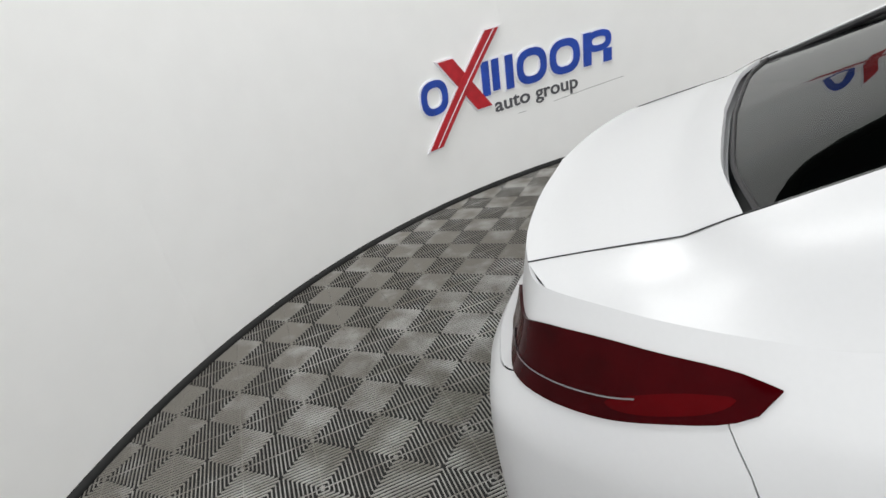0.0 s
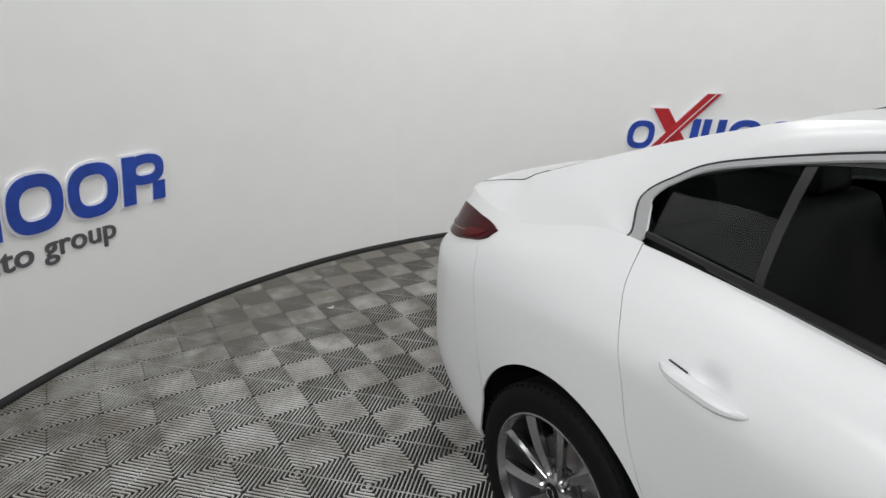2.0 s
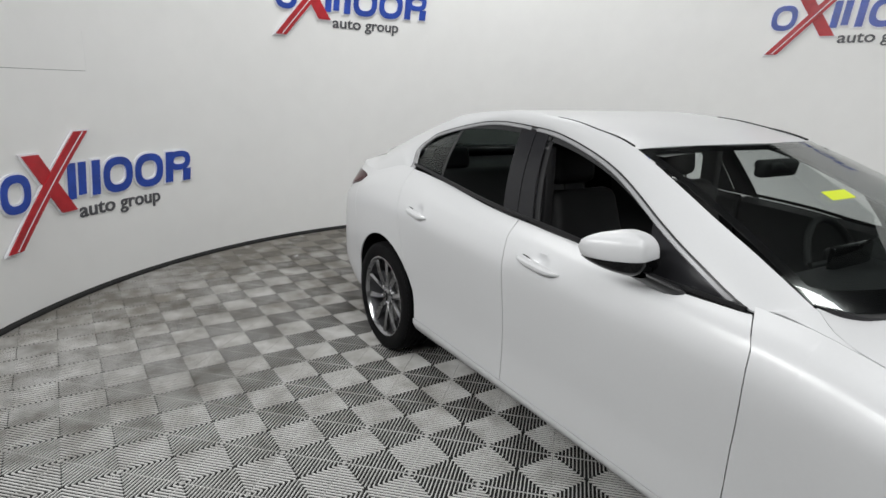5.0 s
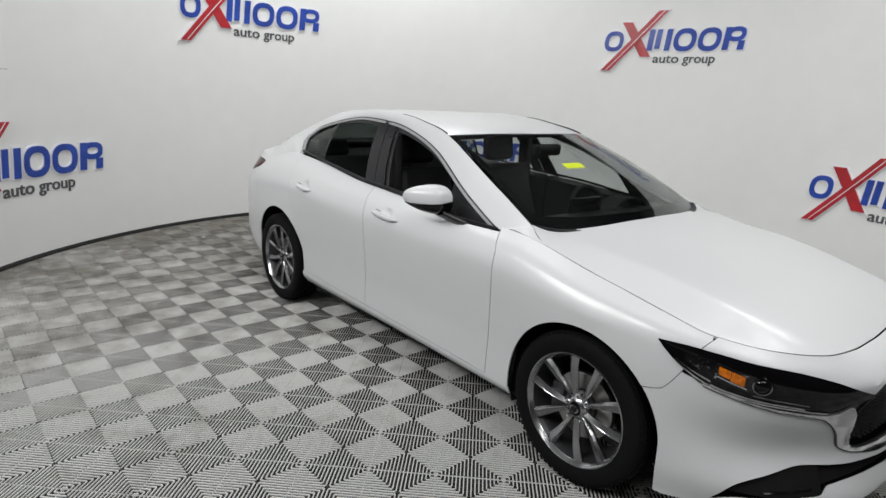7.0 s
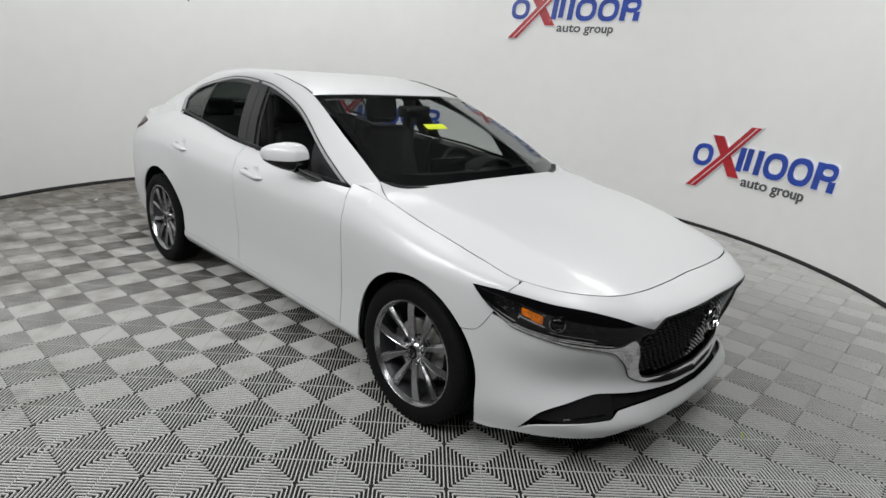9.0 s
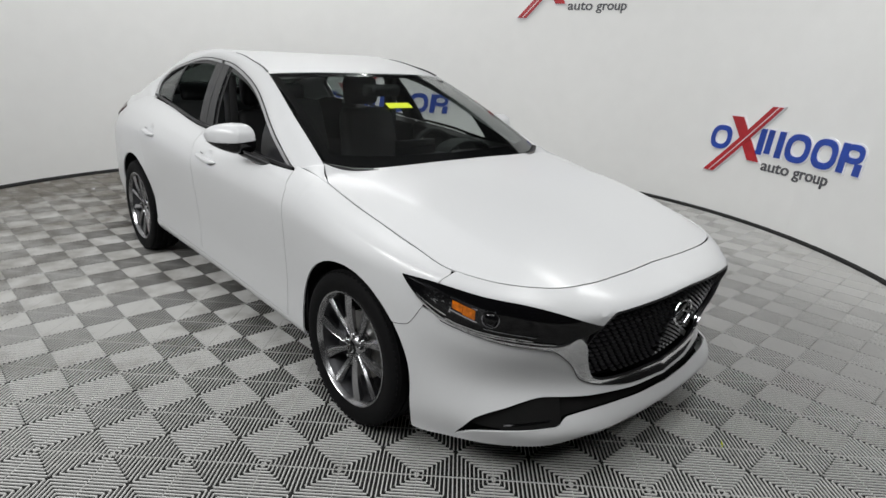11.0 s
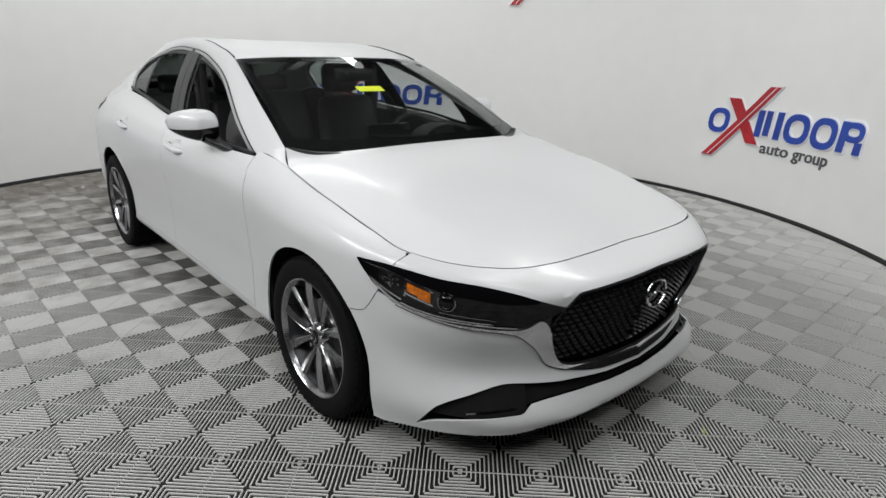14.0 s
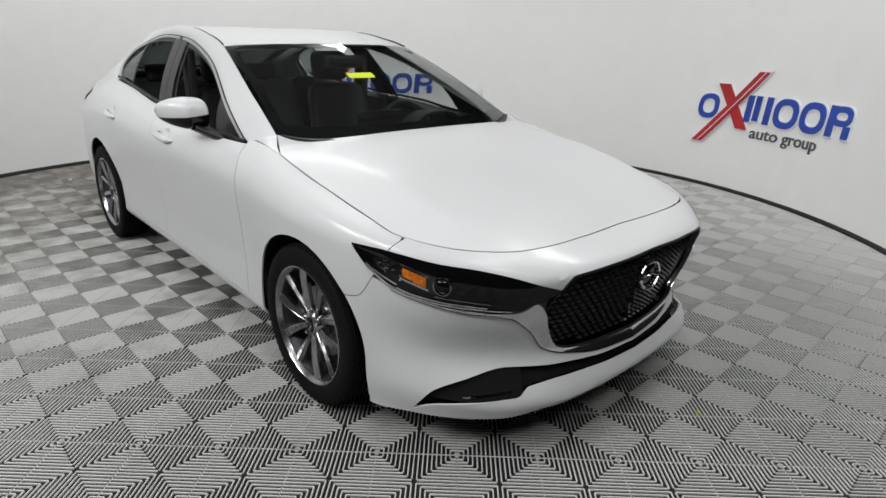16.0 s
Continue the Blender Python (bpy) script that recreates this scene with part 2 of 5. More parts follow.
def box(bm, lo, hi, bevel=0.0, m=None, segments=2):
    made = bmesh.ops.create_cube(bm, size=1)["verts"]
    for v in made:
        v.co = Vector([a + (b - a) * (c + 0.5) for a, b, c in zip(lo, hi, v.co)])
    if bevel:
        edges = list({e for v in made for e in v.link_edges})
        made = list({v for f in bmesh.ops.bevel(bm, geom=edges, offset=bevel, segments=segments, affect="EDGES", profile=0.5)["faces"] for v in f.verts} | {v for v in made if v.is_valid})
    if m:
        bmesh.ops.transform(bm, matrix=m, verts=made)
    return bm


# ---------- body surface of the car: plan outline and sections ----------
def slopes(xs, ys):
    d = np.diff(ys) / np.diff(xs)
    m = np.zeros(len(xs))
    m[0], m[-1] = d[0], d[-1]
    for i in range(1, len(xs) - 1):
        if d[i - 1] * d[i] > 0:
            w1, w2 = 2 * (xs[i + 1] - xs[i]) + xs[i] - xs[i - 1], xs[i + 1] - xs[i] + 2 * (xs[i] - xs[i - 1])
            m[i] = (w1 + w2) / (w1 / d[i - 1] + w2 / d[i])
    return m


def spline(xs, ys, soft=False):
    """A smooth curve through (xs, ys): monotone by default, rounder with soft."""
    xs, ys = np.array(xs, float), np.array(ys, float)
    m = np.gradient(ys, xs) if soft else slopes(xs, ys)

    def at(x):
        x = np.clip(x, xs[0], xs[-1])
        i = np.clip(np.searchsorted(xs, x, side="right") - 1, 0, len(xs) - 2)
        h = xs[i + 1] - xs[i]
        t = (x - xs[i]) / h
        return ((1 + 2 * t) * (1 - t) ** 2 * ys[i] + t * (1 - t) ** 2 * h * m[i]
                + t * t * (3 - 2 * t) * ys[i + 1] + t * t * (t - 1) * h * m[i + 1])
    return at


OUTLINE = [(-2.40, 0), (-2.39, -.30), (-2.34, -.55), (-2.26, -.71), (-2.07, -.81), (-1.76, -.868), (-1.36, -.888), (-.8, -.893),
           (0, -.897), (.85, -.897), (1.36, -.900), (1.67, -.872), (1.85, -.815), (2.02, -.73), (2.16, -.60), (2.25, -.44), (2.285, -.23), (2.295, 0)]
CHORD = np.r_[0, np.cumsum([math.dist(a, b) for a, b in zip(OUTLINE, OUTLINE[1:])])]
out_x = spline(CHORD, [p[0] for p in OUTLINE], True)
out_y = spline(CHORD, [p[1] for p in OUTLINE], True)
S_END = float(CHORD[-1])
# sections: outline point -> seven pairs (inset, height) from the sill up to the window belt or the hood seam
SECTIONS = {
    0: [.10, .28, .03, .36, .00, .53, .00, .70, .010, .80, .075, .885, .105, 1.055],
    2: [.12, .25, .05, .33, .005, .48, .00, .68, .010, .80, .080, .885, .125, 1.04],
    4: [.11, .22, .04, .30, .00, .45, .00, .60, .010, .80, .052, .905, .14, 1.034],
    5: [.08, .20, .02, .30, .01, .46, .00, .635, .008, .82, .045, .935, .13, 1.030],
    6: [.09, .19, .02, .30, .015, .47, .00, .68, .008, .86, .06, .985, .168, 1.096],
    7: [.10, .19, .03, .29, .03, .43, .015, .635, .00, .84, .045, .965, .16, 1.058],
    8: [.11, .19, .035, .28, .035, .41, .018, .615, .00, .82, .035, .925, .125, .994],
    9: [.10, .18, .03, .27, .03, .41, .018, .595, .00, .80, .035, .905, .12, .970],
    10: [.08, .18, .02, .28, .01, .46, .00, .615, .00, .74, .03, .82, .11, .881],
    11: [.03, .15, .01, .28, .00, .46, .00, .615, .008, .72, .03, .78, .09, .822],
    12: [.02, .165, .00, .27, .018, .42, .00, .595, .005, .69, .02, .75, .055, .785],
    13: [.02, .178, .00, .26, .060, .40, .022, .545, .005, .68, .022, .73, .06, .767],
    14: [.02, .190, .00, .245, .085, .40, .038, .535, .005, .67, .028, .722, .075, .761],
    15: [.03, .208, .00, .25, .080, .40, .036, .535, .00, .69, .036, .724, .115, .759],
    17: [.03, .213, .00, .255, .060, .39, .030, .535, .00, .708, .050, .733, .150, .760],
}
STATION = [CHORD[k] for k in SECTIONS]
SEC = [spline(STATION, [row[n] for row in SECTIONS.values()]) for n in range(14)]


SIDE_S = np.linspace(CHORD[2], CHORD[15], 6000)
SIDE_X = out_x(SIDE_S)


def s_of(x):
    """The place along the outline where the side of the car stands at x."""
    return float(np.interp(x, SIDE_X, SIDE_S))


def top_z(s):
    return float(SEC[13](s))


def skin(s, z, off=0.0):
    """A point of the body's side (right half) at s along the outline and height z; off: how far it stands proud."""
    row = [float(f(s)) for f in SEC]
    inset = float(spline(row[1::2], row[0::2])(z)) - off
    e = 1e-3
    tx, ty = out_x(min(s + e, S_END)) - out_x(max(s - e, 0)), out_y(min(s + e, S_END)) - out_y(max(s - e, 0))
    n = math.hypot(tx, ty)
    return float(out_x(s)) - inset * ty / n, min(float(out_y(s)) + inset * tx / n, 0.0), z
# ---------- end of body surface ----------

# ---------- the booth ----------
def arc(a0, a1, step=2.0):
    n = max(2, round((a1 - a0) / step))
    return [a0 + (a1 - a0) * k / n for k in range(n + 1)]


def on_wall(deg, r, z):
    return (HUB_X + r * math.cos(radians(deg)), HUB_Y + r * math.sin(radians(deg)), z)


WALL_FROM, WALL_TO = 34.0, 242.0
bm = bmesh.new()
rows = []
for d in arc(WALL_FROM, WALL_TO):
    rows.append([on_wall(d, r, z) for r, z in ((BOOTH_R, 0.0), (BOOTH_R, WALL_H), (BOOTH_R + 0.05, WALL_H), (BOOTH_R + 0.05, 0.0), (BOOTH_R, 0.0))])
grid(bm, rows)
bmesh.ops.remove_doubles(bm, verts=bm.verts, dist=0.0005)
bmesh.ops.holes_fill(bm, edges=[e for e in bm.edges if e.is_boundary])
bmesh.ops.recalc_face_normals(bm, faces=bm.faces)
wall = tagged(part("wall_round", bm, WALL_PAINT), "smooth white curved booth wall", "wall", kind="structure")
bm = bmesh.new()
rows = []
for d in arc(WALL_FROM, WALL_TO):
    rows.append([on_wall(d, BOOTH_R - r, z) for r, z in ((0.001, 0.0), (0.024, 0.0), (0.024, 0.014), (0.016, 0.026), (0.001, 0.032))])
grid(bm, rows)
bmesh.ops.recalc_face_normals(bm, faces=bm.faces)
tagged(part("baseboard", bm, BASE_BLACK), "black rubber edging along the foot of the wall", "trim", kind="structure")
# joints of the wall boards
for d, z0, z1 in ((222.7, 1.586, 1.85), (142.0, 1.25, WALL_H), (184.0, 0.05, 0.9), (62.0, 0.05, 0.45)):
    bm = bmesh.new()
    box(bm, (-0.0012, -0.001, z0), (0.0012, 0.001, z1))
    bmesh.ops.transform(bm, matrix=Matrix.Translation(on_wall(d, BOOTH_R - 0.0006, 0)) @ pose(0, 0, 0, 0, 0, d + 90), verts=bm.verts)
    tagged(part("trim", bm, WALL_PAINT, None, "", 0), "thin upright joint between white wall boards", "trim", kind="structure")
for a0, a1, z0, z1 in ((222.8, 236.0, 1.586, 1.584), (127.6, 136.8, 0.556, 0.51), (140.5, 141.6, 0.503, 0.50)):
    bm = bmesh.new()
    rows = [[on_wall(d, BOOTH_R - 0.0015, z0 + (z1 - z0) * (d - a0) / (a1 - a0) + h) for h in (-0.0016, 0.0016)] for d in arc(a0, a1, 0.7)]
    grid(bm, rows)
    tagged(part("trim", bm, SEAM, None, "", 0), "fine dark seam line in the white wall", "trim", kind="structure")

# Unseen ceiling and outer walls, added to set what glass and paint reflect.
bm = bmesh.new()
box(bm, (-7.0, -8.0, 5.2), (9.0, 7.0, 5.3))
tagged(part("ceiling", bm, SHOP_CEIL, None, "", 0), "unseen plain dark grey ceiling, added for reflections", "ceiling", kind="structure")
for name, lo, hi in (("wall_north", (-7.0, 6.9, 0), (9.0, 7.0, 5.2)), ("wall_south", (-7.0, -8.0, 0), (9.0, -7.9, 5.2)),
                     ("wall_west", (-7.0, -7.9, 0), (-6.9, 6.9, 5.2)), ("wall_east", (8.9, -7.9, 0), (9.0, 6.9, 5.2))):
    bm = bmesh.new()
    box(bm, lo, hi)
    tagged(part(name, bm, OUTER, None, "", 0), "unseen plain dark grey outer wall, added for reflections", "wall", kind="structure")
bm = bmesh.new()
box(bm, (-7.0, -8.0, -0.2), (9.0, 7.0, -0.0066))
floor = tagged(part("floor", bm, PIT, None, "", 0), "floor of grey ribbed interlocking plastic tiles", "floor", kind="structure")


# ---------- signs on the wall ----------
def slab(bm, pts, z0, z1):
    """A flat plate from an outline."""
    low, high = [bm.verts.new((x, y, z0)) for x, y in pts], [bm.verts.new((x, y, z1)) for x, y in pts]
    bm.faces.new(high)
    for i in range(len(pts)):
        j = (i + 1) % len(pts)
        bm.faces.new([low[i], low[j], high[j], high[i]])


def bar(bm, x0, x1, y0, y1, lean, z0, z1, grow=0.0, cuts=6):
    """An upright bar that leans; cut across so that it can follow the wall."""
    for k in range(cuts):
        a, b = (x0 - grow) + (x1 - x0 + 2 * grow) * k / cuts, (x0 - grow) + (x1 - x0 + 2 * grow) * (k + 1) / cuts
        lo, hi = y0 - grow, y1 + grow
        slab(bm, [(a + lean * lo, lo), (b + lean * lo, lo), (b + lean * hi, hi), (a + lean * hi, hi)], z0, z1)


def slanted(bm, p, q, w, z0, z1, grow=0.0, cuts=14):
    """A bar from p to q with level ends."""
    p, q = Vector((*p, 0)), Vector((*q, 0))
    d = (q - p).normalized()
    p, q = p - d * grow, q + d * grow
    w = w / 2 + grow
    for k in range(cuts):
        a, b = p.lerp(q, k / cuts), p.lerp(q, (k + 1) / cuts)
        slab(bm, [(a.x - w, a.y), (a.x + w, a.y), (b.x + w, b.y), (b.x - w, b.y)], z0, z1)


def oval(bm, cx, cy, rx, ry, t, lean, z0, z1, grow=0.0, n=36):
    """An oval ring."""
    def at(rx, ry, a):
        c, s = math.cos(a), math.sin(a)
        x, y = rx * abs(c) ** 0.8 * (1 if c > 0 else -1), ry * abs(s) ** 0.8 * (1 if s > 0 else -1)
        return (cx + x + lean * (cy + y), cy + y)
    for k in range(n):
        a, b = 2 * math.pi * k / n, 2 * math.pi * (k + 1) / n
        slab(bm, [at(rx + grow, ry + grow, a), at(rx + grow, ry + grow, b), at(rx - t - grow, ry - t - grow, b), at(rx - t - grow, ry - t - grow, a)], z0, z1)


def lettering(bm, word, x0, x1, y0, lean, depth):
    """A word in raised letters that fills a width."""
    curve = bpy.data.curves.new("word", "FONT")
    curve.body, curve.extrude, curve.offset, curve.resolution_u = word, 0.5, 0.012, 4
    holder = bpy.data.objects.new("word", curve)
    data = bpy.data.meshes.new_from_object(holder)
    bm.from_mesh(data)
    bpy.data.objects.remove(holder)
    bpy.data.curves.remove(curve)
    bpy.data.meshes.remove(data)
    left, right = min(v.co.x for v in bm.verts), max(v.co.x for v in bm.verts)
    k = (x1 - x0) / (right - left)
    for v in bm.verts:
        y = v.co.y * 0.150
        v.co = Vector((x0 + (v.co.x - left) * k + lean * y, y0 + y, (v.co.z + 0.5) * depth))


def wall_sign(deg_left, deg_right, base):
    """A raised sign: blue ovals and bars, a red cross of two bars and a row of small grey bars."""
    width, sign = 1.77, None
    lean = 0.10
    k = (deg_left - deg_right) / width

    def bent(bm):
        for v in bm.verts:
            v.co = Vector(on_wall(deg_left - k * v.co.x, BOOTH_R - v.co.z, base + v.co.y))
        bmesh.ops.recalc_face_normals(bm, faces=bm.faces)
        return bm
    sign = new("wall_sign")
    sign.matrix_world = Matrix.Translation(on_wall((deg_left + deg_right) / 2, BOOTH_R, base))
    back = sign.matrix_world.inverted()

    def piece(name, make, mat, label=""):
        bm = bmesh.new()
        make(bm)
        bmesh.ops.remove_doubles(bm, verts=bm.verts, dist=0.0003)
        bent(bm)
        bmesh.ops.transform(bm, matrix=back, verts=bm.verts)
        return part(name, bm, mat, sign, label, 0)

    H = 0.25
    layers = ((WHITE_SIGN, 0.012, 0.0, 0.012, "white edge"), (BLUE, 0.0, 0.010, 0.019, ""))
    ovals = ((0.125, 0.108, 0.118, 0.122, 0.050), (1.005, 0.122, 0.134, 0.132, 0.056), (1.30, 0.122, 0.134, 0.132, 0.056), (1.60, 0.172, 0.108, 0.080, 0.048))
    for cx, cy, rx, ry, t in ovals:
        for mat, grow, z0, z1, lab in layers:
            piece("oval_ring", lambda bm: oval(bm, cx, cy, rx, ry, t, lean, z0, z1, grow), mat, lab or "blue oval ring")
    for x0, x1, y0, y1 in ((0.555, 0.622, 0, H), (0.648, 0.712, 0.02, H), (0.77, 0.838, 0, H), (1.465, 1.535, 0, H), (1.64, 1.712, 0, 0.10)):
        for mat, grow, z0, z1, lab in layers:
            piece("bar", lambda bm: bar(bm, x0, x1, y0, y1, lean, z0, z1, grow, 2), mat, lab or "blue slanted bar")
    reds = ((WHITE_SIGN, 0.014, 0.0, 0.014, "white edge"), (RED_SIGN, 0.0, 0.014, 0.024, "red bar"))
    for mat, grow, z0, z1, lab in reds:
        piece("cross_bar", lambda bm: slanted(bm, (0.285, 0.335), (0.55, -0.075), 0.13, z0, z1, grow), mat, lab)
    for mat, grow, z0, z1, lab in reds:
        piece("slash_bar", lambda bm: slanted(bm, (0.055, -0.25), (0.72, 0.465), 0.115, z0 + 0.004, z1 + 0.006, grow, 20), mat, lab)
    piece("stripe", lambda bm: slanted(bm, (0.068, -0.243), (0.732, 0.462), 0.011, 0.0295, 0.0312, 0, 20), WHITE_SIGN, "thin white stripe")
    # the two small grey words under the bars
    for word, x0, x1 in (("auto", 0.645, 0.965), ("group", 1.015, 1.40)):
        piece("lettering", lambda bm: lettering(bm, word, x0, x1, -0.143, lean * 0.6, 0.008), GREY_SIGN, "small grey lettering")
    return tagged(sign, "raised blue and red sign with white edges on the wall", "wall sign", "signs on the wall")


for left, right, base in ((153.8, 128.15, 0.710), (78.1, 52.1, 0.703), (235.2, 209.45, 0.712), (116.4, 91.4, 2.222), (195.8, 170.3, 2.250)):
    wall_sign(left, right, base)

# ---------- the car ----------
car = tagged(new("car"), "white four-door sedan with grey alloy wheels, parked on the tiles", "car")
F0 = float(CHORD[9])
WHEEL_X, WHEEL_Z, ARCH, REAR_ARCH = 1.3625, 0.325, 0.368, 0.383


def lens_curve(pairs, soft=False):
    return spline([F0 + a for a, _ in pairs], [b for _, b in pairs], soft)


def sheet(s0, s1, zlo, zhi, nz=10, ns=40, off=0.0, warp=None, ss=None):
    """A piece of the car's skin between two places along the outline and two heights; warp shifts s with the height."""
    bm = bmesh.new()
    rows = []
    for s in (ss if ss is not None else np.linspace(s0, s1, ns)):
        lo, hi = zlo(s), zhi(s)
        row = []
        for k in range(nz + 1):
            sk = s
            z = lo + (hi - lo) * k / nz
            if warp:
                for _ in range(4):
                    a, b = warp(z)
                    sk = a + (b - a) * (s - s0) / (s1 - s0)
                    z = zlo(sk) + (zhi(sk) - zlo(sk)) * k / nz
            row.append(skin(sk, z, off))
        rows.append(row)
    grid(bm, rows)
    facing_out(bm)
    return bm


def close_up(bm, depth=0.007):
    thicken(bm, depth)
    return bm


GAP = 0.0017
belt_z = spline([-1.33, -1.285, -.838, -.385, .095, .473, .80, .86], [1.115, 1.110, 1.059, 1.015, .990, .954, .955, .966])
belt_y = spline([-1.33, -1.285, -.838, -.385, .095, .473, .80, .86], [-.710, -.712, -.738, -.764, -.777, -.788, -.788, -.786])
rear_seam = spline([.27, .42, .62, .72, .83, .95, 1.03, 1.11], [-.985, -.995, -1.075, -1.117, -1.147, -1.200, -1.245, -1.278])
sill_z = spline([-1.1, -.2, .85, 1.0], [.315, .295, .275, .27])


def door_top(s):
    x = float(out_x(s))
    return min(float(belt_z(x)), top_z(s)) - 0.004


# doors
def door(name, xa, xb, ns, cup):
    warp = lambda z: (s_of(xa(z)) + GAP, s_of(xb(z)) - GAP)
    s0, s1 = s_of(xa(0.6)), s_of(xb(0.6))
    bm = sheet(s0, s1, lambda s: float(sill_z(out_x(s))) + 0.004, door_top, 46, ns, 0, warp)
    for v in bm.verts:
        r = ((v.co.x - cup[0]) / .052) ** 2 + ((v.co.z - cup[1]) / .034) ** 2
        if r < 1:
            v.co.y += .016 * (1 - r) ** 1.5
    return both(name, close_up(bm), PAINT, car, "white pearl door panel")


b_seam = spline([.25, .37, .70, .84, .92, 1.02], [-.212, -.208, -.192, -.194, -.212, -.262])
a_seam = spline([.25, .55, .80, .88, .93, .965], [.842, .857, .874, .866, .838, .805])
front_doors = door("front_door", b_seam, a_seam, 84, (.02, .900))
rear_doors = door("rear_door", rear_seam, b_seam, 84, (-.945, .918))
# sills
bm = sheet(s_of(-1.0), s_of(1.0), lambda s: .232, lambda s: float(sill_z(out_x(s))), 6, 50)
both("sill", close_up(bm), PAINT, car, "white sill panel")
bm = sheet(s_of(-1.02), s_of(1.02), lambda s: .184, lambda s: .231, 3, 40, -0.016)
both("sill_edge", close_up(bm), BLACK_TRIM, car, "black lower sill edge")


def arch_z(x, cx):
    d, r = abs(x - cx), ARCH if cx > 0 else REAR_ARCH
    return WHEEL_Z + math.sqrt(max(r * r - d * d, 0)) if d < r else 0.0


# front fender: from the door to the bumper seam, over the wheel
hump = spline([1.643, 1.709, 1.773, 1.822, 1.86], [.556, .570, .657, .752, .786])


def fender_low(s):
    x = float(out_x(s))
    if x < WHEEL_X - ARCH:
        return 0.27
    if x > 1.645:
        return min(float(hump(x)), top_z(s) - 0.002)
    return max(arch_z(x, WHEEL_X), 0.27)


xs = list(np.linspace(.856, WHEEL_X - ARCH - 0.001, 9)) + [WHEEL_X - ARCH * math.cos(a) for a in np.linspace(0.03, 2.46, 40)] + list(np.linspace(1.655, 1.846, 16))
bm = bmesh.new()
rows = []
for x in sorted(set(xs)):
    s = s_of(x)
    lo, hi = fender_low(s), top_z(s) - 0.001
    rows.append([])
    for k in range(25):
        z = lo + (hi - lo) * k / 24
        # the rear edge follows the door
        xx = .96 - (.96 - x) * (.96 - float(a_seam(z)) - .002) / .104 if x < .96 else x
        rows[-1].append(skin(s_of(xx), z))
grid(bm, rows)
facing_out(bm)
both("front_fender", close_up(bm), PAINT, car, "white front fender over the wheel")
bm = bmesh.new()
tube(bm, [skin(s_of(x), float(hump(x)) - .0015, .0003) for x in np.linspace(1.652, 1.80, 26)], .0010, 6)
both("fender_seam", bm, BLACK_TRIM, car, "thin dark seam between fender and bumper")
# rear quarter
bump_seam = spline([.30, .45, .60, .875, .958, 1.02], [-1.735, -1.715, -1.745, -1.824, -1.868, -1.88])


def quarter_low(s):
    x = float(out_x(s))
    return max(arch_z(x, -WHEEL_X), .305 if x > -WHEEL_X else .40)


xs = [-WHEEL_X + REAR_ARCH * math.cos(a) for a in np.linspace(0.25, 2.80, 44)]
xs = [-.99] + xs + list(np.linspace(-1.725, -1.90, 12))


def quarter_x(x, z):
    """Stretches the panel so that its ends lie along the door seam and the bumper seam."""
    a, b = float(rear_seam(z)) - .0008, float(bump_seam(z)) + .001
    return -1.5 + (x + 1.5) * (a + 1.5) / .51 if x > -1.5 else -1.5 + (x + 1.5) * (b + 1.5) / -.40


bm = bmesh.new()
rows = []
for x in sorted(set(xs)):
    lo, hi = .5, 1.0
    for _ in range(6):
        lo = quarter_low(s_of(quarter_x(x, lo)))
        hi = top_z(s_of(quarter_x(x, hi)))
    rows.append([])
    for k in range(25):
        z = lo + (hi - lo) * k / 24
        rows[-1].append(skin(s_of(quarter_x(x, z)), z))
grid(bm, rows)
facing_out(bm)
both("rear_quarter_panel", close_up(bm), PAINT, car, "white rear quarter panel")
# rear bumper, one piece from side to side
def rear_low(s):
    return float(SEC[1](s)) + 0.002


def bump_top(s):
    return min(top_z(s), float(spline([0, .6, .8, 1.15, 1.2], [.82, .84, .90, .945, .955])(s)))


bm = sheet(0, s_of(-1.735), rear_low, bump_top, 22, 44, 0, lambda z: (0, s_of(float(bump_seam(z))) - GAP))
part("rear_bumper", close_up(whole(bm)), PAINT, car, "white rear bumper")
bm = sheet(0, s_of(-1.872), lambda s: bump_top(s) + 0.003, lambda s: top_z(s), 10, 40)
part("trunk_face", close_up(whole(bm)), PAINT, car, "white rear face round the tail lamps")
# tail lamps
tail_top = spline([.52, .66, .85, 1.0, 1.12, 1.17, 1.222], [.958, .968, .992, 1.000, 1.000, .998, .990])
tail_low = spline([.52, .66, .80, .87, .976, 1.088, 1.165, 1.205, 1.222], [.884, .884, .885, .888, .901, .926, .946, .966, .988])
for name, lo, hi, s0, mat, off, lab in (("tail_lamp", lambda s: float(tail_low(s)), lambda s: float(tail_top(s)), .52, RED_LENS, .007, "dark red tail lamp lens"),
                                        ("tail_lamp_segment", lambda s: float(tail_low(s)) + .024 - .013 * max(0, 1 - ((s - 1.075) / .0951) ** 2) ** .5, lambda s: float(tail_low(s)) + .024 + .013 * max(0, 1 - ((s - 1.075) / .0951) ** 2) ** .5, .98, RED_GLOW, .0095, "brighter red lamp strip")):
    bm = sheet(s0, 1.222 if name == "tail_lamp" else 1.17, lo, hi, 6, 30, off)
    lamp = both(name, close_up(bm, 0.012), mat, car, lab)
bm = sheet(.62, 1.03, lambda s: float(tail_low(s)) + .030, lambda s: float(tail_low(s)) + .0322, 1, 20, .010)
both("tail_lamp_line", close_up(bm, .004), DARK_CHROME, car, "grey line in the tail lamp")

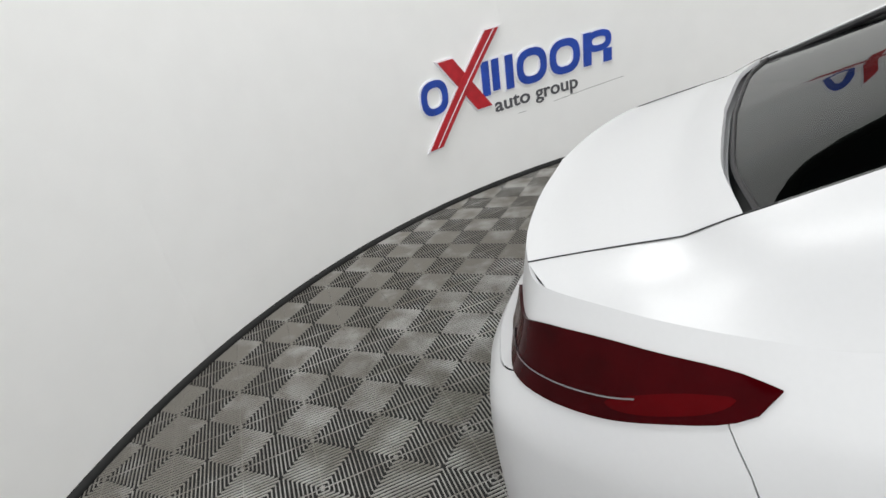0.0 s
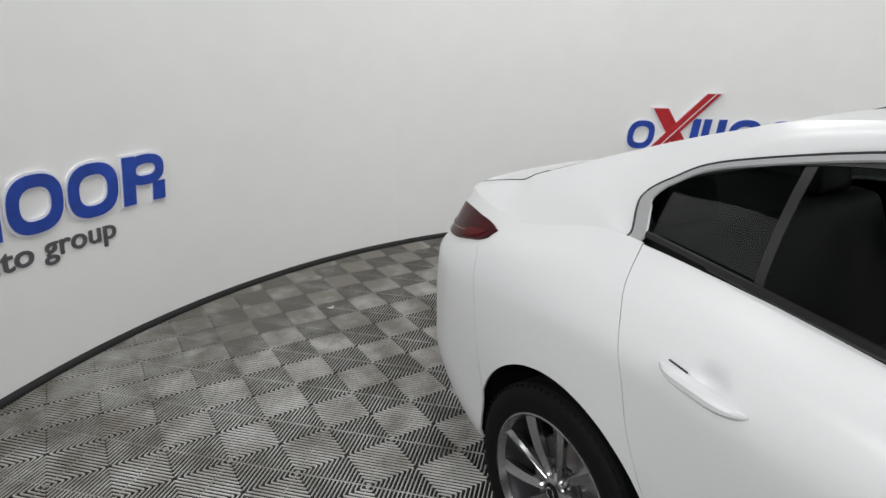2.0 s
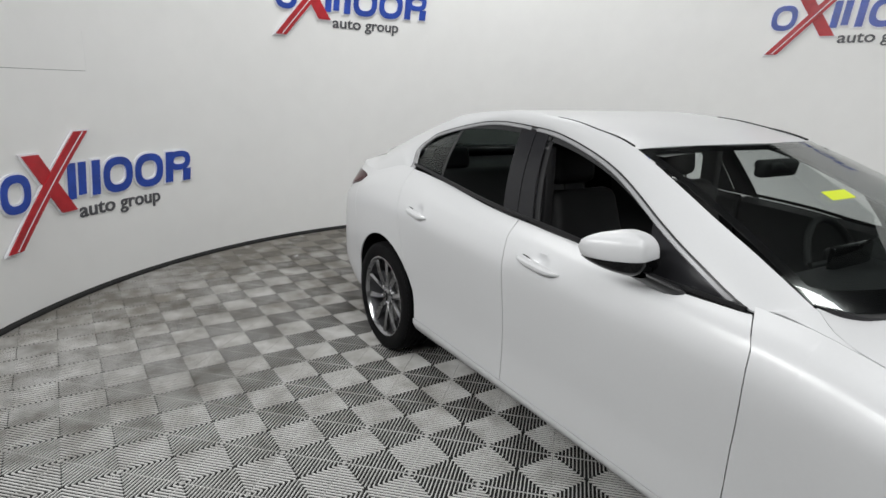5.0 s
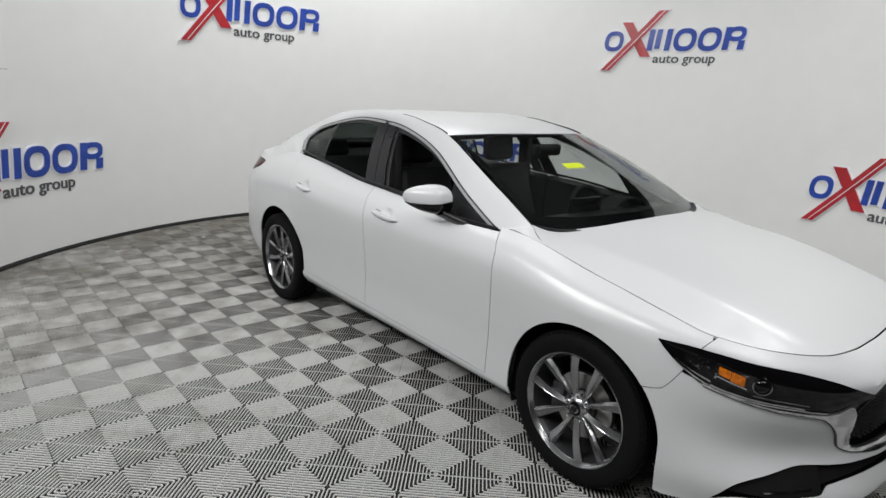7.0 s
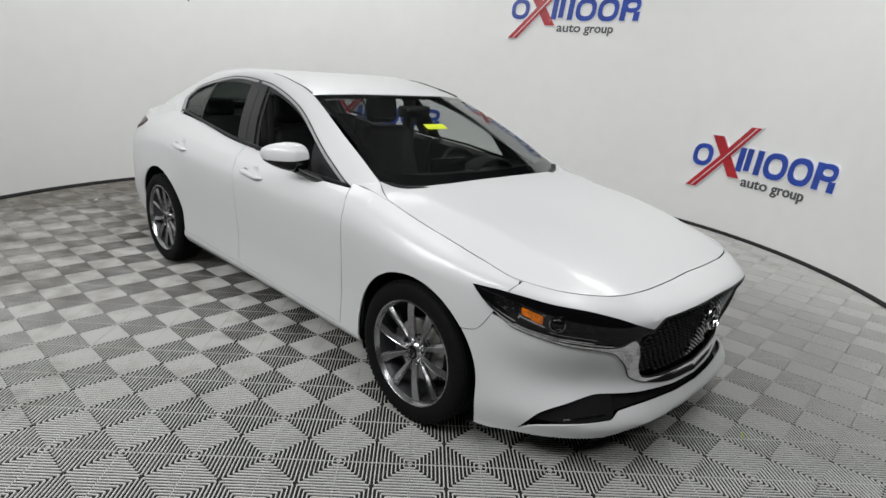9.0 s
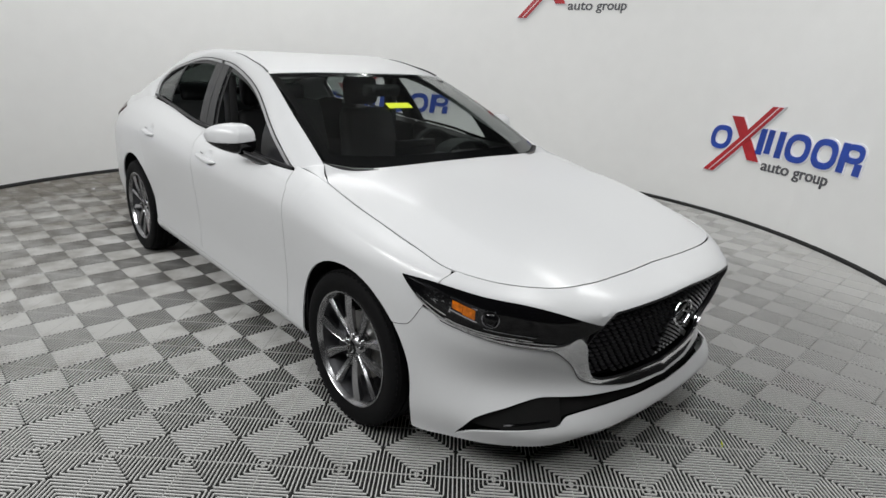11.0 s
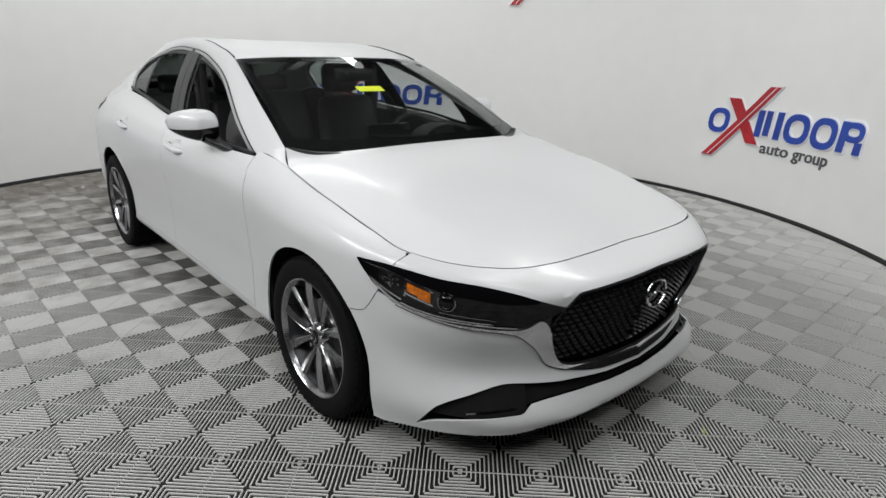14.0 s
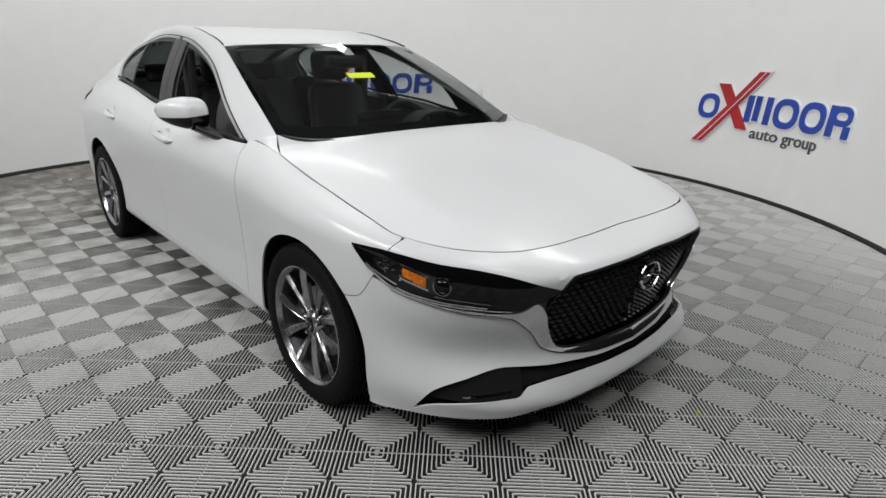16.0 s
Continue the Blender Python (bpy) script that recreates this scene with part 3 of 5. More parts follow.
# front bumper and lamps: curves along the nose
lamp_top = lens_curve([(.833, .748), (.928, .748), (1.013, .743), (1.139, .731), (1.266, .722), (1.393, .701), (1.553, .652)])
lamp_low = lens_curve([(.833, .744), (.895, .691), (.979, .642), (1.063, .612), (1.165, .596), (1.275, .588), (1.401, .580), (1.435, .587), (1.553, .648)])
wing_low = lens_curve([(1.0, .626), (1.106, .600), (1.215, .580), (1.398, .557), (1.452, .519), (1.486, .485), (1.537, .420), (1.60, .396), (1.66, .383), (1.806, .358), (2.03, .348)])
wing_high = lens_curve([(1.0, .634), (1.106, .604), (1.215, .588), (1.398, .576), (1.435, .584), (1.475, .612), (1.50, .592), (1.515, .570), (1.547, .487), (1.612, .411), (1.69, .392), (1.80, .384), (2.03, .380)])
mouth_top = lens_curve([(1.514, .566), (1.525, .60), (1.553, .646), (1.608, .694), (1.722, .698), (1.88, .702), (2.03, .708)])
mouth_low = lens_curve([(1.514, .565), (1.55, .487), (1.612, .411), (1.69, .392), (1.80, .384), (2.03, .380)])
slot_top = lens_curve([(1.07, .190), (1.10, .228), (1.15, .285), (1.235, .320), (1.41, .357), (1.629, .351), (1.83, .336), (2.03, .331)])
slot_low = lens_curve([(1.07, .189), (1.155, .229), (1.39, .269), (1.44, .275), (1.475, .303), (1.629, .317), (1.85, .310), (2.03, .307)])
S0, S1 = F0 + .833, S_END
nose_seam = spline([.70, .752, .786], [1.797, 1.824, 1.862])


def arch_front(z):
    """Front edge of the wheel opening at height z."""
    return WHEEL_X + (math.sqrt(max(ARCH ** 2 - (z - WHEEL_Z) ** 2, 0)) if z > WHEEL_Z else ARCH) + .002


def bumper_high(s):
    x = float(out_x(s))
    if x < 1.775:
        return float(hump(x)) - .003
    return min(float(lamp_low(s)) + .003, float(hump(min(x, 1.86))) - .003) if s < F0 + 1.0 else float(wing_low(s)) + .002


def slid(s, first, until, edge):
    """Moves the places near the rear edge so that the sheet starts right there."""
    return s if s >= until else edge + (until - edge) * (s - first) / (until - first)


bm = bmesh.new()
start, until = s_of(1.648), F0 + 1.07
ss = list(np.linspace(start, until, 26)) + list(np.linspace(until + .008, S_END, 72))
for lo, hi, n in ((lambda s: float(slot_top(s)) if s > until else .19, bumper_high, 16),
                  (lambda s: float(SEC[1](s)) + .001, lambda s: float(slot_low(s)) if s > until else .19, 6)):
    rows = []
    for s in ss:
        rows.append([])
        for k in range(n + 1):
            z = lo(s) + (hi(s) - lo(s)) * k / n
            rows[-1].append(skin(slid(s, start, until, s_of(arch_front(z))) if s < until else s, z))
    grid(bm, rows)
# band between hood, lamps and grille
rows = []
start = F0 + .95
for s in np.linspace(start, S_END, 76):
    lo = float(lamp_top(s)) - .003 if s < F0 + 1.553 else float(mouth_top(s))
    hi = top_z(s)
    rows.append([])
    for k in range(7):
        for _ in range(5):
            z = lo + (hi - lo) * k / 6
            sk = slid(s, start, F0 + 1.1, s_of(float(nose_seam(z))) + GAP)
            hi = top_z(sk)
        rows[-1].append(skin(sk, z))
grid(bm, rows)
facing_out(bm)
whole(bm)
front_bumper = part("front_bumper", close_up(bm), PAINT, car, "white front bumper and nose")
# dark slot under the nose, with the corner lamps
bm = sheet(F0 + 1.06, S_END, lambda s: float(slot_low(s)) - .012, lambda s: float(slot_top(s)) + .012, 3, 50, -.035)
part("lower_intake", close_up(whole(bm)), LINER, car, "black lower air intake")
bm = sheet(F0 + 1.25, F0 + 1.42, lambda s: float(slot_low(s)) + .010, lambda s: float(slot_low(s)) + .016, 1, 12, -.018)
both("corner_lamp", close_up(bm, .01), DARK_CHROME, car, "slim grey strip in the corner intake")

# headlamps
bm = sheet(S0, F0 + 1.553, lambda s: float(lamp_low(s)), lambda s: max(float(lamp_top(s)), float(lamp_low(s)) + .001), 8, 50, .004)
lamps = both("headlamp", close_up(bm, .02), GLOSS_BLACK, car, "black headlamp with glossy cover")


def lamp_bit(name, d0, d1, f0, f1, mat, off, label, n=10):
    def at(f):
        return lambda s: float(lamp_low(s)) + (float(lamp_top(s)) - float(lamp_low(s))) * (f(s - F0) if callable(f) else f)
    bm = sheet(F0 + d0, F0 + d1, at(f0), at(f1), 3, n, off)
    close_up(bm, .006)
    for side, one in zip(lamps, (bm, mirrored(bm))):
        part(name, one, mat, side, label)


lamp_bit("reflector_bowl", .93, 1.155, lambda d: .30 - .5 * (d - 1.04), lambda d: .80 - .6 * (d - 1.0), LAMP_GREY, .0052, "grey reflector behind the cover", 18)
for d0, d1, f0, f1 in ((1.040, 1.078, .44, .66), (1.0795, 1.122, .40, .66)):
    lamp_bit("amber_reflector", d0, d1, lambda d: f0 - .9 * (d - 1.084), lambda d: f1 - .9 * (d - 1.084), AMBER, .0075, "orange side marker block", 6)
lamp_bit("amber_rim", 1.032, 1.130, lambda d: .69 - .9 * (d - 1.084), lambda d: .735 - .9 * (d - 1.084), REFLECTOR, .0068, "thin silver rim over the marker", 10)
lamp_bit("amber_rim", 1.032, 1.130, lambda d: .345 - .9 * (d - 1.084), lambda d: .385 - .9 * (d - 1.084), REFLECTOR, .0068, "thin silver rim under the marker", 10)
lamp_bit("light_strip", 1.02, 1.32, .06, .10, REFLECTOR, .0060, "thin bright light strip", 20)
lamp_bit("light_strip", 1.15, 1.33, .19, .215, DARK_CHROME, .0060, "thin grey light strip", 12)
lamp_bit("light_strip", .90, 1.02, .15, .19, REFLECTOR, .0058, "thin silver light strip", 10)
random.seed(5)
for k in range(30):
    d = random.uniform(.94, 1.035)
    f = random.uniform(.30, .72)
    lamp_bit("facet", d, d + random.uniform(.004, .010), f, f + random.uniform(.02, .05), random.choice((REFLECTOR, DARK_CHROME, GLOSS_BLACK)), .0064, "small silver reflector facet", 3)
lamp_bit("lamp_edge", .86, .97, .72, .80, DARK_CHROME, .0055, "grey upper lamp edge")
for d, r in ((1.175, .024),):                 # projector: a dark ball lens in a ring
    s_ = F0 + d
    z_ = float(lamp_low(s_)) + (float(lamp_top(s_)) - float(lamp_low(s_))) * .50
    at_, by = Vector(skin(s_, z_, .0045)), Vector(skin(s_, z_, .03))
    aim = (by - at_).to_track_quat("Y", "Z").to_matrix().to_4x4()
    for name, prof, mat, lab in (("projector_ring", [(r, -.002), (r * 1.12, .003), (r * 1.28, .002), (r * 1.3, -.002)], DARK_CHROME, "dark chrome ring"),
                                 ("projector_lens", [(0, .009), (r * .5, .0075), (r * .85, .003), (r * .99, -.002)], GLOSS_BLACK, "round dark lens")):
        bm = bmesh.new()
        lathe(bm, prof, 28, Matrix.Translation(at_) @ aim)
        for side, one in zip(lamps, (bm, mirrored(bm))):
            part(name, one, mat, side, lab)
# chrome wing under the lamps and round the mouth
bm = sheet(F0 + 1.0, S_END, lambda s: float(wing_low(s)), lambda s: float(wing_high(s)), 4, 90, .010)
part("grille_wing", close_up(whole(bm), .02), CHROME, car, "chrome wing round the grille and lamps")
bm = sheet(F0 + 1.0, S_END, lambda s: float(wing_low(s)) - .0055, lambda s: float(wing_high(s)) + .004, 3, 90, .0055)
part("wing_edge", close_up(whole(bm), .01), BLACK_TRIM, car, "thin black edge of the chrome wing")
bm = sheet(F0 + .90, F0 + 1.40, lambda s: float(lamp_low(s)) + .001, lambda s: float(lamp_low(s)) + .006, 1, 40, .008)
both("lamp_trim", close_up(bm, .006), CHROME, car, "thin chrome line under the lamp")
bm = sheet(F0 + 1.43, F0 + 1.515, lambda s: .578, lambda s: .618, 3, 12, -.004)
both("wing_pocket", close_up(bm, .02), BLACK_TRIM, car, "dark pocket in the wing")
# grille: recessed dark mesh of short bars
bm = sheet(F0 + 1.514, S_END, lambda s: float(mouth_low(s)) - .01, lambda s: float(mouth_top(s)) + .01, 4, 40, -.055)
grille = part("grille", close_up(whole(bm)), LINER, car, "black grille with a mesh of short bars")
bm = sheet(F0 + 1.514, S_END, lambda s: float(mouth_top(s)) - .004, lambda s: float(mouth_top(s)) + .004, 1, 50, .002)
part("grille_rim", close_up(whole(bm), .05), BLACK_TRIM, grille, "black rim of the grille")
dash = bmesh.new()
for row in range(15):
    z = .396 + row * .0222
    for k in range(18):
        s = F0 + 1.512 + k * .0345 + (row % 3) * .0115
        ends = (s - .002, s + .019)
        if ends[1] > S_END - .002 or s < F0 + 1.518 or any(z > float(mouth_top(e)) - .010 or z < float(mouth_low(e)) + .008 for e in ends):
            continue
        # a short bar that droops outwards, its upper face sloping back
        p = [skin(s, z - .0030, -.020), skin(s + .018, z - .0018, -.020), skin(s + .019, z + .0022, -.027), skin(s - .001, z + .0010, -.027)]
        q = [(a[0] - .010, a[1], a[2]) for a in p]
        a, b = [dash.verts.new(v) for v in p], [dash.verts.new(v) for v in q]
        dash.faces.new(a)
        for i in range(4):
            dash.faces.new([a[i], b[i], b[(i + 1) % 4], a[(i + 1) % 4]])
bmesh.ops.recalc_face_normals(dash, faces=dash.faces)
tagged(part("grille_mesh", whole(dash), MESH_BAR, grille, "mesh of small gloss black bars", 0), kind="stuff")
# badge: a plain oval ring on a dark disc
bm = bmesh.new()
tube(bm, [(0, .062 * math.cos(a), .049 * math.sin(a)) for a in np.linspace(0, 2 * math.pi, 40)], .0055)
bmesh.ops.transform(bm, matrix=pose(2.290, 0, .603, 0, -4, 0), verts=bm.verts)
badge = part("badge", bm, CHROME, car, "plain chrome oval badge")
bm = bmesh.new()
lathe(bm, [(0.0, .004), (.045, .003), (.058, -.004)], 36)
bmesh.ops.transform(bm, matrix=pose(2.284, 0, .603, 0, 0, 90) @ Matrix.Diagonal((1.0, -1.0, .8, 1)), verts=bm.verts)
part("badge_disc", bm, GLOSS_BLACK, badge, "dark disc inside the badge")
bm = bmesh.new()
tube(bm, [(2.292, y, .611 - abs(y) * .35) for y in (-.05, -.025, 0, .025, .05)], .0045)
part("badge_bar", bm, CHROME, badge, "plain chrome bar")


# hood
def crest(x):
    """Upper edge of the body side at x."""
    s = s_of(x)
    return skin(s, top_z(s))


hood_side = [(.935, -.724, .997), (1.0, -.752, .957)] + [crest(x) for x in (1.081, 1.2, 1.36, 1.52, 1.67, 1.80, 1.857)]
hs = [spline([p[0] for p in hood_side], [p[i] for p in hood_side]) for i in (1, 2)]
nose = [skin(s, top_z(s)) for s in np.linspace(s_of(1.857), S_END, 40)][::-1]
nose_y, nose_x, nose_z = ([p[1] * -1 for p in nose], [p[0] for p in nose], [p[2] for p in nose])
hood_rear = spline([0, .3, .5, .65, .724], [1.062, 1.055, 1.022, .972, .935])
hood_mid = spline([.93, 1.06, 1.4, 1.7, 1.95, 2.19], [.99, .984, .950, .900, .840, .760])
HALF = abs(crest(1.857)[1])


def hood_z(x, y):
    """Crowned hood with a soft crease along each side of the middle."""
    w = abs(float(hs[0](min(x, 1.857))))
    edge = float(hs[1](min(x, 1.857)))
    if x > 1.857:
        edge += (.764 - edge) * min(1, (x - 1.857) / .2)
    t = min(abs(y) / w, 1.0)
    c = .80
    soft = 1 - t ** 2.6
    creased = 1 - .26 * (t / c) ** 2 if t < c else .74 * (1 - (t - c) / (1 - c))
    k = max(0.0, min(1.0, (x - 1.0) / .5))
    return edge + (float(hood_mid(x)) - edge) * (soft + (creased - soft) * k)


bm = bmesh.new()
rows = []
for i in range(61):
    v = math.sin(math.pi / 2 * (-1 + 2 * i / 60))
    a = abs(v)
    xr, xf = float(hood_rear(a * .724)), float(np.interp(a * HALF, nose_y, nose_x)) - .007
    zf = float(np.interp(a * HALF, nose_y, nose_z))
    row = []
    for j in range(45):
        u = j / 44
        x = xr + (xf - xr) * u
        w = abs(float(hs[0](min(x, 1.857))))
        y = v * (HALF + (w - HALF) * a ** 2)
        z = hood_z(x, y)
        z += (zf - hood_z(xf, v * HALF)) * u ** 6
        row.append((x, y * .992, z))
    rows.append(row)
grid(bm, rows)
facing_out(bm)
part("hood", close_up(bm, .01), PAINT, car, "white hood with soft creases")
bm = bmesh.new()
box(bm, (.95, -.70, .70), (2.02, .70, .86))
bmesh.ops.scale(bm, vec=(1, .98, 1), verts=bm.verts)
for v in bm.verts:
    if v.co.x > 1.5:
        v.co.z -= .12
part("engine_bay_lining", bm, LINER, car, "", 0)

# ---- greenhouse curves, right side ----
T_CURVE = [(.786, -.787, .960), (.597, -.753, 1.036), (.435, -.714, 1.108), (.128, -.632, 1.255), (-.177, -.588, 1.343), (-.43, -.568, 1.374),
           (-.77, -.566, 1.378), (-1.15, -.598, 1.304), (-1.28, -.627, 1.243), (-1.343, -.660, 1.183), (-1.325, -.704, 1.098)]
TAIL = [crest(x) for x in (-1.38, -1.55, -1.75, -1.92)] + [skin(s, top_z(s)) for s in (.86, .74, .64, .57)]
U_CURVE = [(.925, -.720, .997), (.74, -.690, 1.085), (.58, -.664, 1.156), (.175, -.592, 1.335), (-.06, -.570, 1.390), (-.25, -.556, 1.419),
           (-.60, -.540, 1.438), (-1.02, -.528, 1.405), (-1.20, -.530, 1.362), (-1.36, -.540, 1.314), (-1.55, -.555, 1.248)]
tail_edge = [skin(s, top_z(s)) for s in np.linspace(0, .90, 40)]
CORNER_X, CORNER_Z = (float(np.interp(.548, [-p[1] for p in tail_edge], [p[n] for p in tail_edge])) for n in (0, 2))
U_TAIL = [(-1.70, -.565, 1.194), (-1.80, -.571, 1.158), (-1.863, -.574, 1.135), (-1.93, -.568, 1.103), (-2.02, -.562, 1.084), (-2.10, -.556, 1.066), (-2.155, -.552, 1.053), (CORNER_X, -.548, CORNER_Z + .001)]
T_FOOT = [crest(1.075), crest(.96), crest(.86)]
U_FOOT = [(1.078, -.783, .939), (1.0, -.756, .962), (.95, -.731, .990)]


def matched(a, b, n):
    """Two point lists of equal length, both resampled at the same steps between their points."""
    ks = np.arange(len(a))
    fa = [spline(ks, [p[i] for p in a], True) for i in range(3)]
    fb = [spline(ks, [p[i] for p in b], True) for i in range(3)]
    us = np.linspace(0, len(a) - 1, n)
    return [tuple(float(f(u)) for f in fa) for u in us], [tuple(float(f(u)) for f in fb) for u in us]


low, high = matched(T_FOOT + T_CURVE + TAIL, U_FOOT + U_CURVE + U_TAIL, 150)
low = [p if p[0] > -1.37 else skin(s_of(p[0]), top_z(s_of(p[0]))) for p in low]
bm = bmesh.new()
rows = []
for a, b in zip(low, high):
    a, b = Vector(a), Vector(b)
    out = Vector((0, -1, .9)).normalized()
    full = .20 + .50 * max(0.0, 1 - abs((len(rows) - 99) / 17)) ** .6
    rows.append([tuple(a + Vector((0, .008, -.016)))] + [tuple(a.lerp(b, k / 8) + out * (full * min((b - a).length, .3) * (k / 8) * (1 - k / 8))) for k in range(9)])
vs = grid(bm, rows)
for _ in range(30):
    bmesh.ops.smooth_vert(bm, verts=[v for row in vs[72:124] for v in row[2:-1]], factor=0.5, use_axis_x=True, use_axis_y=True, use_axis_z=True)
facing_out(bm)
both("roof_rail", close_up(bm, .01), PAINT, car, "white roof rail and rear pillar")
bm = bmesh.new()
tube(bm, [(p[0], p[1] - .003, p[2]) for p in low[21:95]], .0035, 6)
both("window_surround_seal", bm, BLACK_TRIM, car, "thin black line round the windows")

# roof
zc = spline([-1.25, -1.0, -.7, -.35, 0, .18, .34], [1.385, 1.415, 1.438, 1.434, 1.407, 1.380, 1.349])
uy = spline([p[0] for p in U_CURVE[3:9]][::-1], [p[1] for p in U_CURVE[3:9]][::-1])
uz = spline([p[0] for p in U_CURVE[3:9]][::-1], [p[2] for p in U_CURVE[3:9]][::-1])
roof_front = spline([0, .4, .8, 1], [.315, .29, .225, .175])
roof_back = spline([0, .5, 1], [-1.14, -1.13, -1.09])
bm = bmesh.new()
rows = []
for i in range(33):
    v = -1 + 2 * i / 32
    xf, xb = float(roof_front(abs(v))), float(roof_back(abs(v)))
    row = []
    for j in range(29):
        x = xb + (xf - xb) * j / 28
        w, e = -float(uy(min(x, .175))) - .006, float(uz(min(x, .175)))
        if x > .175:
            e = 1.335 - (x - .175) * .22
        row.append((x, v * w, e + (float(zc(x)) - e) * (1 - abs(v) ** 2.4) - .001))
    rows.append(row)
grid(bm, rows)
facing_out(bm)
part("roof", close_up(bm, .012), PAINT, car, "white steel roof")
bm = bmesh.new()
pts = [(p[0], p[1] + .004, p[2] + .0005) for p in high[43:59]]
tube(bm, pts, lambda u: .0052 - .003 * u, 6)
both("roof_ditch_strip", bm, BLACK_TRIM, car, "thin black strip in the roof ditch")


# panes
def pane(bottom, top, bulge, n=26, m=14, out=(1, 0, .6)):
    """A curved sheet between two edges given from side to side (half curves, mirrored)."""
    bm = bmesh.new()
    rows = []
    o = Vector(out).normalized()
    for i in range(n + 1):
        v = -1 + 2 * i / n
        a, b = Vector([f(abs(v)) for f in bottom]), Vector([f(abs(v)) for f in top])
        a.y, b.y = a.y * v, b.y * v
        rows.append([tuple(a.lerp(b, k / m) + o * bulge * 4 * (k / m) * (1 - k / m)) for k in range(m + 1)])
    grid(bm, rows)
    facing_out(bm)
    return bm


def edge(points):
    """Half an edge curve, from the middle to the side: (share, x, half width, z)."""
    s = [p[0] for p in points]
    return [spline(s, [p[i] for p in points]) for i in (1, 2, 3)]


ws_low = edge([(0, 1.072, .712, .968), (.5, 1.05, .712, .972), (.85, .985, .708, .980), (1, .915, .700, .998)])
ws_high = edge([(0, .315, .588, 1.353), (.5, .28, .588, 1.351), (.85, .21, .588, 1.343), (1, .18, .587, 1.334)])
bm = pane(ws_low, ws_high, .022)
windshield = part("windshield", close_up(bm, .005), WINDSHIELD, car, "clear raked windshield")


def frit(u0, u1, bulge, low, high, edgewise, name, mat, off=.004, v0=0.0, v1=1.0):
    bm = bmesh.new()
    rows = []
    o = Vector((1, 0, .6)).normalized()
    for i in range(41):
        v = -1 + 2 * i / 40
        rows.append([])
        for k in range(4):
            f = u0 + (u1 - u0) * k / 3
            if edgewise:
                f = i / 40
                v = v0 + (v1 - v0) * k / 3
            a, b = Vector([g(abs(v)) for g in low]), Vector([g(abs(v)) for g in high])
            a.y, b.y = a.y * v, b.y * v
            rows[-1].append(tuple(a.lerp(b, f) + o * (bulge * 4 * f * (1 - f) - off)))
    grid(bm, rows)
    facing_out(bm)
    return part(name, bm, mat, windshield, "black printed edge of the glass")


frit(0.0, .10, .022, ws_low, ws_high, False, "lower_band", GLOSS_BLACK)
frit(.95, 1.0, .022, ws_low, ws_high, False, "upper_band", GLOSS_BLACK)
frit(0, 1, .022, ws_low, ws_high, True, "side_band", GLOSS_BLACK, .004, -1.0, -.945)
frit(0, 1, .022, ws_low, ws_high, True, "side_band", GLOSS_BLACK, .004, .945, 1.0)
bm = bmesh.new()
rows = []
for i in range(31):
    v = -1 + 2 * i / 30
    p = Vector([f(abs(v)) for f in ws_low])
    p.y *= v
    rows.append([tuple(p + Vector((dx, 0, dz))) for dx, dz in ((.03, -.03), (.035, -.004), (.006, -.003), (-.02, -.02))])
grid(bm, rows)
facing_out(bm)
part("cowl", bm, BLACK_TRIM, car, "black plastic cowl under the glass")
rw_low = edge([(0, -1.885, .566, 1.140), (.6, -1.870, .566, 1.140), (1, -1.825, .566, 1.140)])
rw_high = edge([(0, -1.13, .524, 1.404), (.6, -1.11, .524, 1.385), (1, -1.06, .524, 1.346)])
bm = pane(rw_low, rw_high, .004, out=(-.6, 0, 1))
rear_window = part("rear_window", close_up(bm, .005), REAR_GLASS, car, "dark rear window")
bm = bmesh.new()
tube(bm, [tuple(Vector([f(abs(v)) for f in rw_low]) * 1 - Vector((0, (1 - v) * float(rw_low[1](abs(v))), 0)) + Vector((0, 0, .002))) for v in np.linspace(-1, 1, 30)], .005, 6)
part("rear_window_seal", bm, BLACK_TRIM, rear_window, "black rubber seal")
bm = bmesh.new()
tube(bm, [(a[0], a[1] + .014, a[2] - .013) for a in high[80:113]], .010, 8)
both("rear_window_edge", bm, BLACK_TRIM, car, "black rubber edge of the rear window")

# trunk lid
bm = bmesh.new()
rows = []
lid_x0 = spline([0, .6, 1], [-1.905, -1.890, -1.845])
rail_x, rail_y, rail_z = ([p[i] for p in U_TAIL[::-1]] for i in range(3))
for i in range(31):
    v = -1 + 2 * i / 30
    a = abs(v)
    x1, z1 = (float(np.interp(a * .548, [-p[1] for p in tail_edge], [p[n] for p in tail_edge])) for n in (0, 2))
    row = []
    for j in range(17):
        u = j / 16
        x = float(lid_x0(a)) + (x1 - float(lid_x0(a))) * u
        xe = float(lid_x0(1)) + (CORNER_X - float(lid_x0(1))) * u
        z = float(np.interp(xe, rail_x, rail_z)) + .002 + .012 * (1 - a ** 2)
        z += (z1 + .004 - z) * u ** 5
        row.append((x, v * (abs(float(np.interp(xe, rail_x, rail_y))) - .003), z))
    rows.append(row)
grid(bm, rows)
facing_out(bm)
part("trunk_lid", close_up(bm, .012), PAINT, car, "white trunk lid")
bm = bmesh.new()
grid(bm, [[(x + .012, y * 1.02, z - .026) for x, y, z in row] for row in rows])
facing_out(bm)
part("trunk_gutter", close_up(bm, .004), PAINT, car, "white gutter under the trunk lid")


bm = bmesh.new()
tube(bm, [(x, y + .001, z + .0016) for x, y, z in U_TAIL[1:]], .0014, 6)
both("lid_seam", bm, BLACK_TRIM, car, "dark seam beside the trunk lid")


